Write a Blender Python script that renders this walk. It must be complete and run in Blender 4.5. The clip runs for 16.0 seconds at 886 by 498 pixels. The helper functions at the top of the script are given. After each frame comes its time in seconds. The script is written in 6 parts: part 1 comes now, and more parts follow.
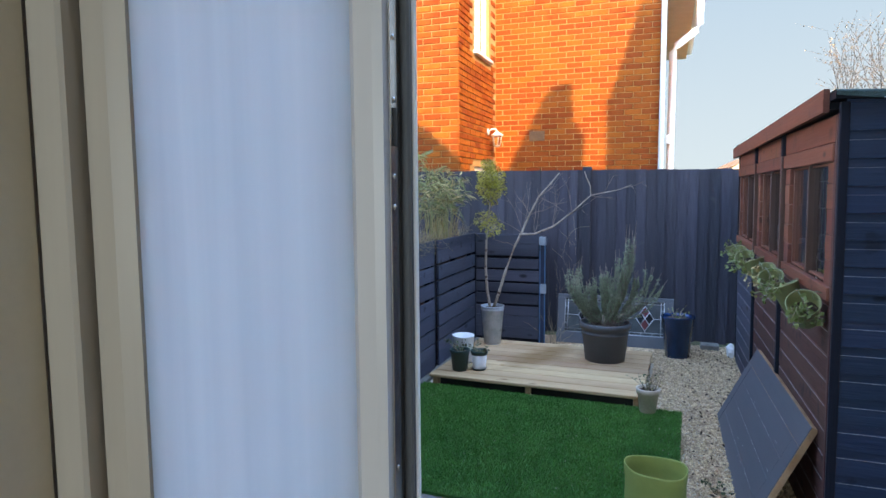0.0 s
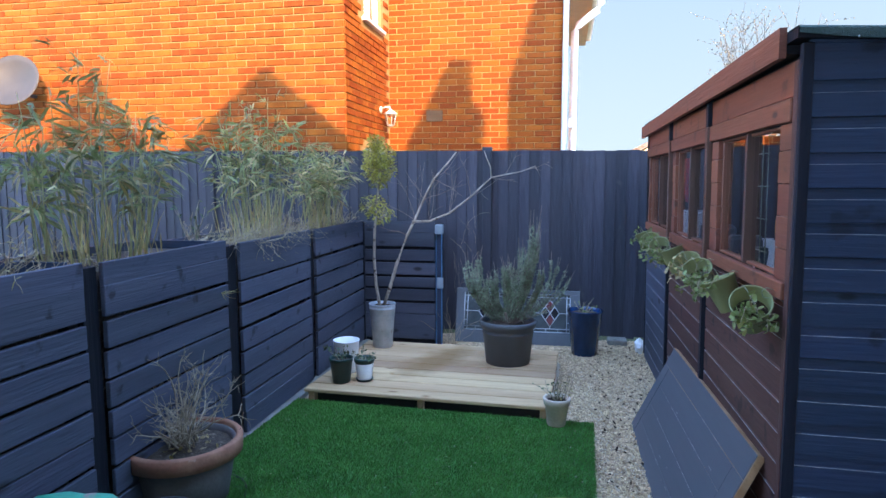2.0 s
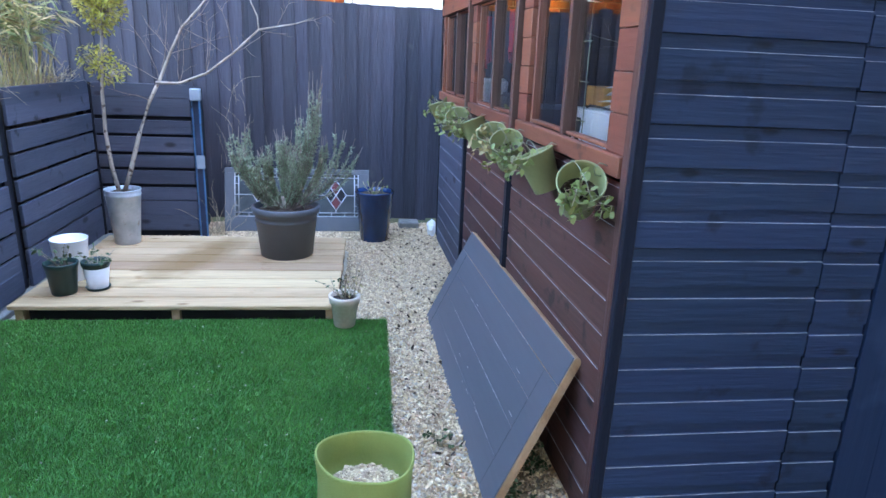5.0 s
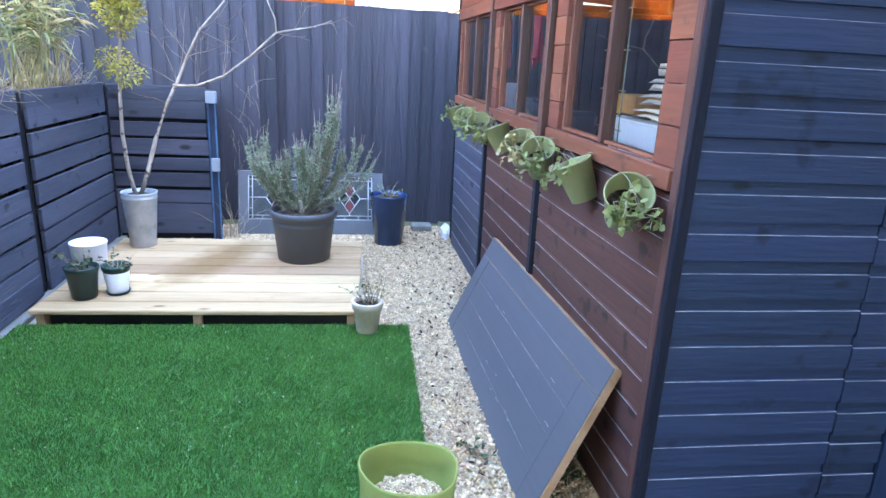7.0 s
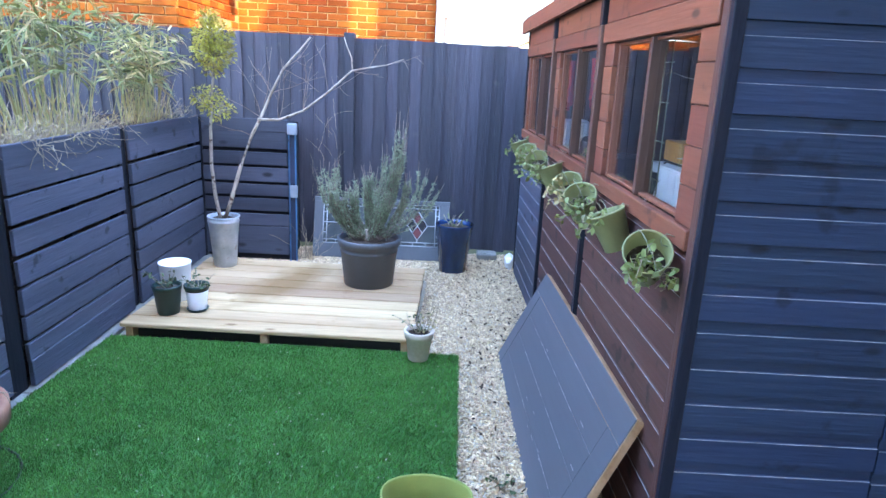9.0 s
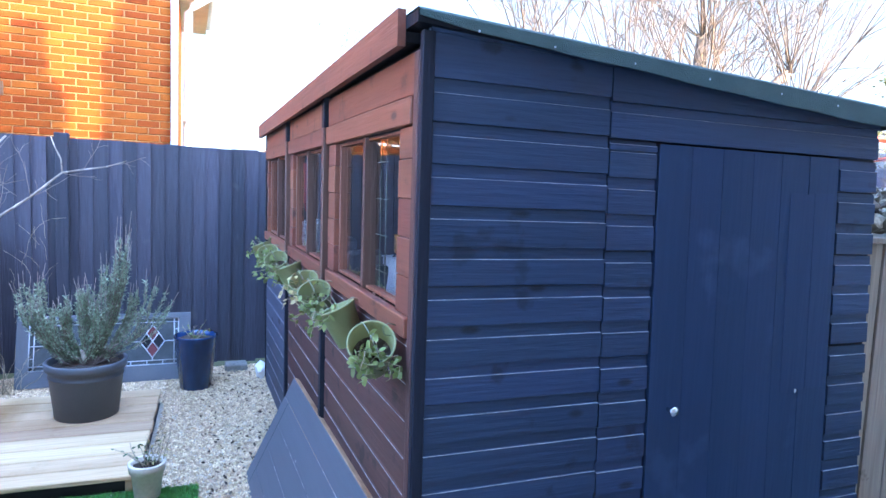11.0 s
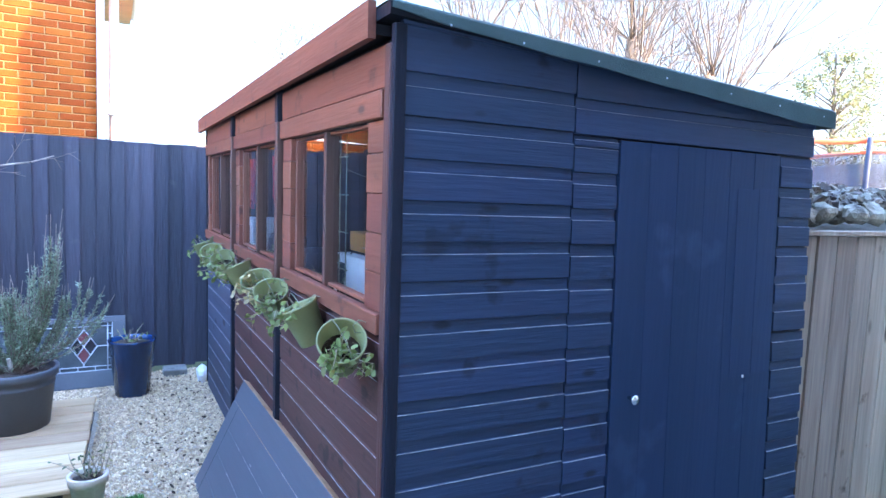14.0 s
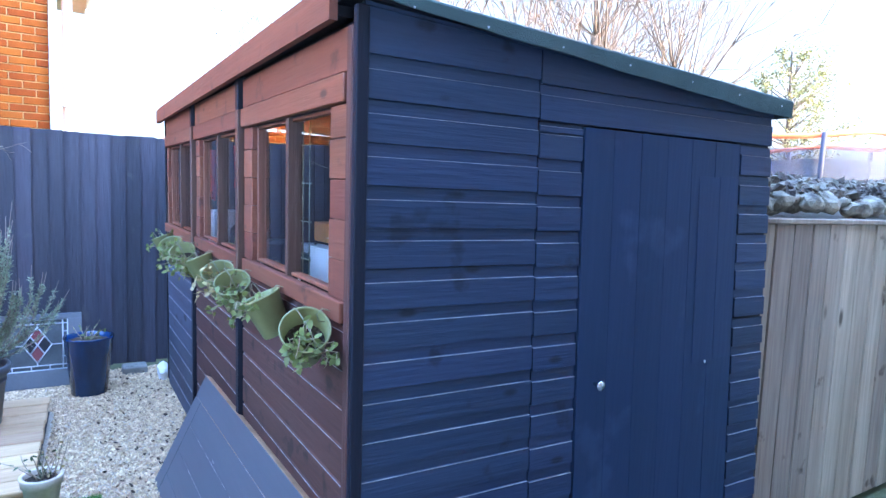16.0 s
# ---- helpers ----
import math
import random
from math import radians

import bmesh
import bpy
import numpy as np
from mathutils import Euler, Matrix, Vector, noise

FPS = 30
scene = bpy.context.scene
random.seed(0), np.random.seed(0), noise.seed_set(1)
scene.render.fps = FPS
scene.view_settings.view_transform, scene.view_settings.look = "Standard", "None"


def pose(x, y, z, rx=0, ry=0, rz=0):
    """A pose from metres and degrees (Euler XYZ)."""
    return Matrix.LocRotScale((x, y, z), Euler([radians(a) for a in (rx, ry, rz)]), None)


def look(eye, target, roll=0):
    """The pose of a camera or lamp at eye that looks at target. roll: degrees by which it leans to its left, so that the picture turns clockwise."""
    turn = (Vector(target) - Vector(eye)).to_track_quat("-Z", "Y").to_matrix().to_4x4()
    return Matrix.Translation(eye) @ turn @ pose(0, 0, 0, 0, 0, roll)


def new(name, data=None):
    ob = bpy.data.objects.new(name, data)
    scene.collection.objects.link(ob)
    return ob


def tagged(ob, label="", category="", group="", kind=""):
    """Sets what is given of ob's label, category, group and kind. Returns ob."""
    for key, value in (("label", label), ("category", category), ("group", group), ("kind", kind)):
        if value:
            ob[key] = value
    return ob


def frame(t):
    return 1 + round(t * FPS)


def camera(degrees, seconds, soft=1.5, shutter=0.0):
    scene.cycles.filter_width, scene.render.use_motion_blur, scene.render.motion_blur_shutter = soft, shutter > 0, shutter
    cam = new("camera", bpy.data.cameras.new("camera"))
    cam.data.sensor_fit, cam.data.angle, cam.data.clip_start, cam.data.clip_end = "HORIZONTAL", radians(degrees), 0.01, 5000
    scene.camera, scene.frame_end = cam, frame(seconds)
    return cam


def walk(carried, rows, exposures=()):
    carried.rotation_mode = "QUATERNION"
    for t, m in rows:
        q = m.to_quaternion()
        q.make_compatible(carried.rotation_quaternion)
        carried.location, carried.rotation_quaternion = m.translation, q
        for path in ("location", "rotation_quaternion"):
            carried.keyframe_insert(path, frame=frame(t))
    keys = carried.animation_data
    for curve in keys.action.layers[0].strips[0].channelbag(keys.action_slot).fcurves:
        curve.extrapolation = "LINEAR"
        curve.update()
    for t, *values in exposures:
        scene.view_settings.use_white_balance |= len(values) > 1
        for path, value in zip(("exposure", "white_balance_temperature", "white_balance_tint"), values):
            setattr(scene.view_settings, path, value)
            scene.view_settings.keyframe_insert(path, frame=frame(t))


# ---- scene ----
cam = camera(71.2, 16.0)
PATH = [
    (0, (0.009, 0.202, 1.58), (-0.662, 2.077, 1.395), -0.4),
    (0.5, (0.036, 0.272, 1.544), (-0.615, 2.154, 1.357), -0.2),
    (1, (-0.055, 0.434, 1.512), (-0.639, 2.336, 1.313), -0.1),
    (1.5, (-0.085, 0.679, 1.493), (-0.523, 2.619, 1.281), -0.2),
    (2, (-0.057, 0.965, 1.503), (-0.433, 2.918, 1.286), -0.1),
    (2.5, (-0.058, 1.143, 1.516), (-0.383, 3.105, 1.3), 0.2),
    (3, (-0.047, 1.26, 1.474), (-0.282, 3.234, 1.252), 0.3),
    (3.5, (0.04, 1.447, 1.383), (-0.126, 3.427, 1.154), 0.3),
    (4, (0.038, 1.583, 1.373), (0.151, 3.515, 0.871), 1.6),
    (4.2, (0.027, 1.603, 1.376), (0.258, 3.503, 0.797), 2.2),
    (6.5, (-0.167, 1.62, 1.41), (0.162, 3.504, 0.825), 2.8),
    (7, (-0.183, 1.648, 1.413), (0.129, 3.535, 0.83), 3.0),
    (7.5, (-0.205, 1.639, 1.417), (-0.072, 3.555, 0.858), 2.8),
    (8, (-0.149, 1.62, 1.424), (-0.16, 3.544, 0.879), 2.5),
    (8.5, (-0.086, 1.59, 1.479), (-0.133, 3.514, 0.935), 2.6),
    (9, (-0.021, 1.55, 1.538), (0.016, 3.475, 0.996), 2.9),
    (9.5, (0.044, 1.541, 1.549), (0.273, 3.474, 1.089), 3.0),
    (10, (0.088, 1.543, 1.537), (0.46, 3.5, 1.36), 2.4),
    (10.2, (0.115, 1.555, 1.53), (0.563, 3.496, 1.352), 2.4),
    (12.3, (0.113, 1.588, 1.513), (1.127, 3.302, 1.329), 2.5),
    (12.5, (0.106, 1.594, 1.517), (1.118, 3.308, 1.328), 2.6),
    (13, (0.105, 1.596, 1.514), (1.1, 3.32, 1.323), 2.5),
    (13.5, (0.094, 1.591, 1.514), (1.025, 3.351, 1.328), 2.4),
    (14, (0.029, 1.623, 1.504), (0.974, 3.376, 1.322), 2.4),
    (14.5, (-0.079, 1.639, 1.495), (0.88, 3.385, 1.314), 2.3),
    (15, (-0.097, 1.637, 1.49), (0.881, 3.371, 1.305), 2.3),
    (15.5, (-0.055, 1.639, 1.479), (0.959, 3.353, 1.293), 2.3),
    (16, (0.044, 1.635, 1.477), (1.08, 3.335, 1.286), 2.3),
]
walk(cam, [(t, look(eye, target, roll)) for t, eye, target, roll in PATH],
     exposures=[(0.0, 3.88, 6500, 10), (1.0, 3.86, 6400, 10), (2.0, 4.06, 5900, 10), (3.5, 4.3, 5650, 10), (4.0, 4.46, 6000, 12), (7.0, 5.27, 6450, 13), (9.0, 5.12, 6150, 13), (10.0, 5.05, 5550, 14), (12.5, 5.04, 5450, 14), (16.0, 5.08, 5400, 14)])

# ---- world and sun ----
SUN_EL, SUN_AZ = radians(25.0), radians(150.0)      # azimuth clockwise from +y
sun_from = Vector((math.sin(SUN_AZ) * math.cos(SUN_EL), math.cos(SUN_AZ) * math.cos(SUN_EL), math.sin(SUN_EL)))
world = bpy.data.worlds.new("sky")
scene.world = world
world.use_nodes = True
wn = world.node_tree
sky = wn.nodes.new("ShaderNodeTexSky")
sky.sky_type = "NISHITA"
sky.sun_disc = False
sky.sun_elevation, sky.sun_rotation = SUN_EL, SUN_AZ
sky.air_density, sky.dust_density, sky.ozone_density = 1.0, 0.8, 1.2
wn.links.new(sky.outputs[0], wn.nodes["Background"].inputs[0])
wn.nodes["Background"].inputs[1].default_value = 0.15
sun = new("sun", bpy.data.lights.new("sun", "SUN"))
sun.data.energy, sun.data.angle, sun.data.color = 1.0, radians(0.5), (1.0, 0.60, 0.22)
sun.matrix_world = look((0, -20, 30), Vector((0, -20, 30)) - sun_from)


# fill lamp added indoors behind the camera to brighten the door, no window there
fill_or_win = new("room_fill_light", bpy.data.lights.new("room_fill_light", "AREA"))
fill_or_win.data.shape, fill_or_win.data.size, fill_or_win.data.size_y, fill_or_win.data.energy, fill_or_win.data.color = "RECTANGLE", 1.8, 1.2, 5.8, (0.80, 0.94, 1.0)
fill_or_win.matrix_world = look((-0.6, -3.28, 1.55), (-0.6, 0.0, 1.5))


# far haze and sky beyond the gardens
def sky_backdrop():
    m = bpy.data.materials.new("pale_sky")
    m.use_nodes = True
    t = m.node_tree
    t.nodes.remove(t.nodes["Principled BSDF"])
    em = t.nodes.new("ShaderNodeEmission")
    co = t.nodes.new("ShaderNodeTexCoord")
    sp = t.nodes.new("ShaderNodeSeparateXYZ")
    mr = t.nodes.new("ShaderNodeMapRange")
    mr.inputs[1].default_value, mr.inputs[2].default_value = 4.0, 55.0
    mx = t.nodes.new("ShaderNodeMix")
    mx.data_type = "RGBA"
    mx.inputs[6].default_value, mx.inputs[7].default_value = (0.049, 0.056, 0.059, 1), (0.026, 0.039, 0.054, 1)
    t.links.new(co.outputs["Object"], sp.inputs[0])
    t.links.new(sp.outputs[2], mr.inputs[0])
    t.links.new(mr.outputs[0], mx.inputs[0])
    t.links.new(mx.outputs[2], em.inputs[0])
    t.links.new(em.outputs[0], t.nodes["Material Output"].inputs[0])
    bm = bmesh.new()
    rows = []
    for k in range(41):
        a = radians(-70 + 185 * k / 40)            # clockwise from +y
        rows.append([bm.verts.new((95 * math.sin(a) * c, 95 * math.cos(a) * c, z)) for z, c in ((-0.5, 1.0), (20, 1.0), (45, 0.97), (70, 0.9))])
    for p, q in zip(rows, rows[1:]):
        for j in range(3):
            bm.faces.new([p[j], q[j], q[j + 1], p[j + 1]])
    me = bpy.data.meshes.new("backdrop")
    bm.to_mesh(me)
    bm.free()
    me.materials.append(m)
    tagged(new("backdrop", me), "pale blue evening sky beyond the gardens", "sky", kind="structure")


sky_backdrop()


# ---- materials ----
def mat(name, c1, c2, scale=4.0, rough=0.7, bump=0.15, stretch=(1, 1, 1), fine=60.0, metal=0.0, rand=0.0, island=0.0,
        spot=None, spot_at=0.62, spot_scale=9.0, spec=0.5, vary=0.2, knot=None, knot_scale=5.0, knot_size=0.10):
    """Two colours mixed by broad noise, fine grain in value and relief, optional spots of a third colour and knots."""
    m = bpy.data.materials.new(name)
    m.use_nodes = True
    t = m.node_tree
    N, K = t.nodes.new, t.links.new
    b = t.nodes["Principled BSDF"]
    b.inputs["Roughness"].default_value = rough
    b.inputs["Metallic"].default_value = metal
    b.inputs["Specular IOR Level"].default_value = spec
    co = N("ShaderNodeTexCoord")
    mp = N("ShaderNodeMapping")
    mp.inputs["Scale"].default_value = stretch
    K(co.outputs["Object"], mp.inputs["Vector"])
    n1 = N("ShaderNodeTexNoise")
    n1.inputs["Scale"].default_value, n1.inputs["Detail"].default_value = scale, 4
    n2 = N("ShaderNodeTexNoise")
    n2.inputs["Scale"].default_value, n2.inputs["Detail"].default_value = fine, 3
    K(mp.outputs[0], n1.inputs["Vector"])
    K(mp.outputs[0], n2.inputs["Vector"])
    ramp = N("ShaderNodeMapRange")
    ramp.inputs[1].default_value, ramp.inputs[2].default_value = 0.3, 0.7
    K(n1.outputs["Fac"], ramp.inputs[0])
    mx = N("ShaderNodeMix")
    mx.data_type = "RGBA"
    mx.inputs[6].default_value, mx.inputs[7].default_value = (*c1, 1), (*c2, 1)
    K(ramp.outputs[0], mx.inputs[0])
    col = mx.outputs[2]
    if spot:
        n3 = N("ShaderNodeTexNoise")
        n3.inputs["Scale"].default_value, n3.inputs["Detail"].default_value = spot_scale, 5
        K(co.outputs["Object"], n3.inputs["Vector"])
        r3 = N("ShaderNodeMapRange")
        r3.inputs[1].default_value, r3.inputs[2].default_value = spot_at, spot_at + 0.07
        K(n3.outputs["Fac"], r3.inputs[0])
        m3 = N("ShaderNodeMix")
        m3.data_type = "RGBA"
        m3.inputs[7].default_value = (*spot, 1)
        K(r3.outputs[0], m3.inputs[0])
        K(col, m3.inputs[6])
        col = m3.outputs[2]
    if knot:
        km = N("ShaderNodeMapping")
        km.inputs["Scale"].default_value = [max(v, 0.45) for v in stretch]
        K(co.outputs["Object"], km.inputs["Vector"])
        vo = N("ShaderNodeTexVoronoi")
        vo.inputs["Scale"].default_value = knot_scale
        K(km.outputs[0], vo.inputs["Vector"])
        r6 = N("ShaderNodeMapRange")
        r6.inputs[1].default_value, r6.inputs[2].default_value, r6.inputs[3].default_value, r6.inputs[4].default_value = knot_size * 0.45, knot_size, 0.9, 0.0
        K(vo.outputs["Distance"], r6.inputs[0])
        m6 = N("ShaderNodeMix")
        m6.data_type = "RGBA"
        m6.inputs[7].default_value = (*knot, 1)
        K(r6.outputs[0], m6.inputs[0])
        K(col, m6.inputs[6])
        col = m6.outputs[2]
    hsv = N("ShaderNodeHueSaturation")
    vr = N("ShaderNodeMapRange")
    vr.inputs[3].default_value, vr.inputs[4].default_value = 1 - vary, 1 + vary
    K(n2.outputs["Fac"], vr.inputs[0])
    val = vr.outputs[0]
    if rand or island:
        src = N("ShaderNodeObjectInfo").outputs["Random"] if rand else N("ShaderNodeNewGeometry").outputs["Random Per Island"]
        r4 = N("ShaderNodeMapRange")
        amp = rand or island
        r4.inputs[3].default_value, r4.inputs[4].default_value = 1 - amp, 1 + amp
        K(src, r4.inputs[0])
        mu = N("ShaderNodeMath")
        mu.operation = "MULTIPLY"
        K(val, mu.inputs[0])
        K(r4.outputs[0], mu.inputs[1])
        val = mu.outputs[0]
        r5 = N("ShaderNodeMapRange")
        r5.inputs[3].default_value, r5.inputs[4].default_value = 0.5 - amp * 0.04, 0.5 + amp * 0.04
        K(src, r5.inputs[0])
        K(r5.outputs[0], hsv.inputs["Hue"])
    K(val, hsv.inputs["Value"])
    K(col, hsv.inputs["Color"])
    K(hsv.outputs[0], b.inputs["Base Color"])
    bp = N("ShaderNodeBump")
    bp.inputs["Strength"].default_value, bp.inputs["Distance"].default_value = bump, 0.01
    K(n2.outputs["Fac"], bp.inputs["Height"])
    K(bp.outputs[0], b.inputs["Normal"])
    return m


def leafmat(name, c1, c2, island=0.35, trans=0.3):
    m = mat(name, c1, c2, scale=8, rough=0.55, bump=0.05, island=island)
    t = m.node_tree
    b = t.nodes["Principled BSDF"]
    tr = t.nodes.new("ShaderNodeBsdfTranslucent")
    mx = t.nodes.new("ShaderNodeMixShader")
    mx.inputs[0].default_value = trans
    src = b.inputs["Base Color"].links[0].from_socket
    t.links.new(src, tr.inputs["Color"])
    t.links.new(b.outputs[0], mx.inputs[1])
    t.links.new(tr.outputs[0], mx.inputs[2])
    t.links.new(mx.outputs[0], t.nodes["Material Output"].inputs[0])
    return m


def glassmat(name, tint=(1, 1, 1), rough=0.0):
    m = bpy.data.materials.new(name)
    m.use_nodes = True
    b = m.node_tree.nodes["Principled BSDF"]
    b.inputs["Base Color"].default_value = (*tint, 1)
    b.inputs["Roughness"].default_value = rough
    b.inputs["Transmission Weight"].default_value = 1.0
    b.inputs["IOR"].default_value = 1.5
    return m


GX, GY, GZ = (0.06, 1, 1), (1, 0.06, 1), (1, 1, 0.06)     # grain along x, y, z
M = {}
M["navy_x"] = mat("navy_paint_x", (0.017, 0.031, 0.067), (0.027, 0.045, 0.090), 5, 0.6, 0.3, GX, 90, rand=0.14, spot=(0.012, 0.020, 0.042), spot_at=0.64, spot_scale=7, spec=0.3, vary=0.18, knot=(0.009, 0.013, 0.025), knot_scale=7.5, knot_size=0.12)
M["navy_px"] = mat("navy_planter_paint_x", (0.040, 0.045, 0.066), (0.064, 0.070, 0.096), 6, 0.65, 0.35, GX, 90, rand=0.15, spec=0.25, knot=(0.014, 0.015, 0.02), knot_scale=5, knot_size=0.12)
M["navy_trim"] = mat("navy_paint_trim", (0.008, 0.010, 0.019), (0.014, 0.017, 0.028), 5, 0.6, 0.3, GZ, 80, spec=0.18)
M["navy_y"] = mat("navy_paint_y", (0.044, 0.050, 0.074), (0.072, 0.080, 0.110), 9, 0.65, 0.35, GY, 90, rand=0.16, spot=(0.026, 0.028, 0.038), spot_at=0.64, spot_scale=9, spec=0.25, knot=(0.014, 0.015, 0.02), knot_scale=4.5, knot_size=0.13)
M["navy_z"] = mat("navy_paint_z", (0.028, 0.030, 0.043), (0.047, 0.048, 0.063), 7, 0.75, 0.4, GZ, 90, rand=0.22, spot=(0.056, 0.056, 0.064), spot_at=0.67, spot_scale=6, spec=0.25, vary=0.3)
M["door_navy"] = mat("door_navy", (0.015, 0.030, 0.067), (0.021, 0.038, 0.080), 3, 0.6, 0.10, GZ, 70, rand=0.05, spot=(0.026, 0.044, 0.088), spot_at=0.62, spot_scale=4, spec=0.2, vary=0.1)
M["black"] = mat("black_stain", (0.0065, 0.0075, 0.012), (0.012, 0.0135, 0.019), 8, 0.6, 0.2, GZ, 60, spec=0.15)
M["redwood_y"] = mat("red_cedar_stain", (0.105, 0.032, 0.018), (0.180, 0.057, 0.032), 7, 0.55, 0.3, GY, 80, rand=0.16, spot=(0.065, 0.022, 0.015), spot_at=0.62, spot_scale=8, knot=(0.020, 0.009, 0.008), knot_scale=8, knot_size=0.13)
M["brown_y"] = mat("dark_brown_stain", (0.040, 0.018, 0.017), (0.080, 0.036, 0.030), 5, 0.6, 0.3, GY, 80, rand=0.2, spec=0.3, spot=(0.026, 0.014, 0.014), spot_at=0.60, spot_scale=9, knot=(0.010, 0.008, 0.010), knot_scale=7.5, knot_size=0.15)
M["brown_trim"] = mat("brown_corner_trim", (0.060, 0.028, 0.025), (0.105, 0.048, 0.040), 6, 0.6, 0.3, GZ, 80, spec=0.3)
M["redwood_z"] = mat("red_cedar_frame", (0.115, 0.038, 0.022), (0.19, 0.066, 0.037), 7, 0.5, 0.2, GZ, 80, rand=0.12)
M["darkframe"] = mat("dark_red_stained_frame", (0.045, 0.02, 0.016), (0.085, 0.036, 0.026), 7, 0.5, 0.2, GZ, 80, rand=0.1)
# sky light painted pale on board ledges; wear on the leaning door
M["raw_edge"] = mat("worn_and_skylit_edge", (0.10, 0.105, 0.12), (0.34, 0.33, 0.33), 16, 0.8, 0.2, fine=90)
M["felt"] = mat("green_mineral_felt", (0.034, 0.064, 0.058), (0.055, 0.092, 0.082), 6, 0.9, 0.7, fine=400, island=0)
M["deck"] = mat("pale_decking", (0.35, 0.225, 0.12), (0.53, 0.375, 0.215), 4, 0.8, 0.35, GX, 80, rand=0.18, vary=0.32, spot=(0.32, 0.20, 0.10), spot_at=0.64, spot_scale=5, spec=0.2, knot=(0.17, 0.095, 0.045), knot_scale=6, knot_size=0.12)
M["greywood"] = mat("weathered_grey_board", (0.20, 0.150, 0.108), (0.43, 0.345, 0.255), 5, 0.9, 0.5, GZ, 60, rand=0.24, spot=(0.13, 0.095, 0.066), spot_at=0.66, spot_scale=7, vary=0.4, spec=0.2, knot=(0.07, 0.048, 0.033), knot_scale=5, knot_size=0.12)
M["cutwood"] = mat("sawn_timber_edge", (0.30, 0.175, 0.085), (0.46, 0.30, 0.17), 9, 0.8, 0.3, fine=80, spot=(0.12, 0.075, 0.045), spot_at=0.64, spot_scale=14)
M["doorgrey"] = mat("slate_grey_paint", (0.064, 0.073, 0.086), (0.090, 0.100, 0.114), 3, 0.5, 0.12, GY, 50, spot=(0.15, 0.16, 0.175), spot_at=0.73, spot_scale=16, vary=0.08)
M["brick"] = mat("orange_red_brick", (0.185, 0.042, 0.007), (0.255, 0.070, 0.011), 6, 0.9, 0.5, fine=70, island=0.2, spec=0.08)
M["brick_p"] = mat("orange_red_brick_single", (0.185, 0.042, 0.007), (0.255, 0.070, 0.011), 6, 0.9, 0.5, fine=70, rand=0.2, spec=0.08)
M["mortar"] = mat("pale_mortar", (0.30, 0.18, 0.078), (0.37, 0.235, 0.11), 8, 0.95, 0.4, fine=120, spec=0.05)
M["airbrick"] = mat("buff_air_brick", (0.12, 0.072, 0.04), (0.17, 0.105, 0.06), 7, 0.9, 0.2, spec=0.1)
M["upvc"] = mat("white_upvc", (0.76, 0.77, 0.78), (0.82, 0.83, 0.84), 2, 0.35, 0.02, fine=30, vary=0.05)
# white plastic with weak light put into the colour as grey
M["doorupvc"] = mat("dimmed_white_plastic", (0.45, 0.45, 0.47), (0.53, 0.53, 0.55), 2, 0.4, 0.02, GZ, 30, vary=0.06)
# the same white in poor indoor light, painted in as beige
M["taupe"] = mat("dim_white_frame", (0.33, 0.295, 0.25), (0.41, 0.37, 0.315), 2, 0.5, 0.03, GZ, 40, vary=0.08)
M["greyplastic"] = mat("grey_downpipe", (0.52, 0.55, 0.57), (0.62, 0.64, 0.66), 3, 0.45, 0.03, vary=0.05)
M["soil"] = mat("potting_soil", (0.03, 0.02, 0.014), (0.07, 0.05, 0.035), 30, 0.95, 0.9, fine=120, spot=(0.16, 0.13, 0.10), spot_at=0.62, spot_scale=60)
M["gravelbed"] = mat("gravel_bed", (0.40, 0.34, 0.25), (0.60, 0.53, 0.42), 60, 0.95, 0.9, fine=140)
M["stone"] = mat("pale_flint_chip", (0.45, 0.33, 0.20), (0.74, 0.58, 0.39), 20, 0.85, 0.3, fine=160, island=0.32, spec=0.2)
M["turf"] = mat("turf_backing", (0.03, 0.11, 0.018), (0.045, 0.15, 0.028), 12, 0.9, 0.6, fine=200)
M["blade"] = mat("artificial_grass_blade", (0.066, 0.190, 0.028), (0.125, 0.285, 0.056), 5.0, 0.5, 0.0, island=0.55)
M["concrete"] = mat("grey_concrete", (0.13, 0.125, 0.115), (0.23, 0.225, 0.205), 7, 0.9, 0.4, fine=90, spot=(0.10, 0.105, 0.09), spot_at=0.62)
M["terracotta"] = mat("terracotta", (0.22, 0.10, 0.06), (0.32, 0.155, 0.095), 9, 0.85, 0.2, spot=(0.42, 0.31, 0.24), spot_at=0.66, spot_scale=10)
M["tubgrey"] = mat("grey_tub_body", (0.085, 0.082, 0.085), (0.13, 0.115, 0.11), 6, 0.8, 0.2)
M["greypot"] = mat("dark_grey_plastic", (0.068, 0.073, 0.082), (0.085, 0.09, 0.10), 3, 0.5, 0.08, vary=0.05)
M["zinc"] = mat("galvanised_zinc", (0.36, 0.41, 0.45), (0.52, 0.56, 0.60), 14, 0.45, 0.05, metal=0.4, spot=(0.30, 0.27, 0.23), spot_at=0.64, spot_scale=22, vary=0.1)
M["whitepot"] = mat("white_plastic", (0.74, 0.75, 0.76), (0.80, 0.81, 0.82), 3, 0.45, 0.03, vary=0.05)
M["greenpot"] = mat("dark_green_plastic", (0.008, 0.028, 0.026), (0.012, 0.040, 0.036), 3, 0.4, 0.03, vary=0.05)
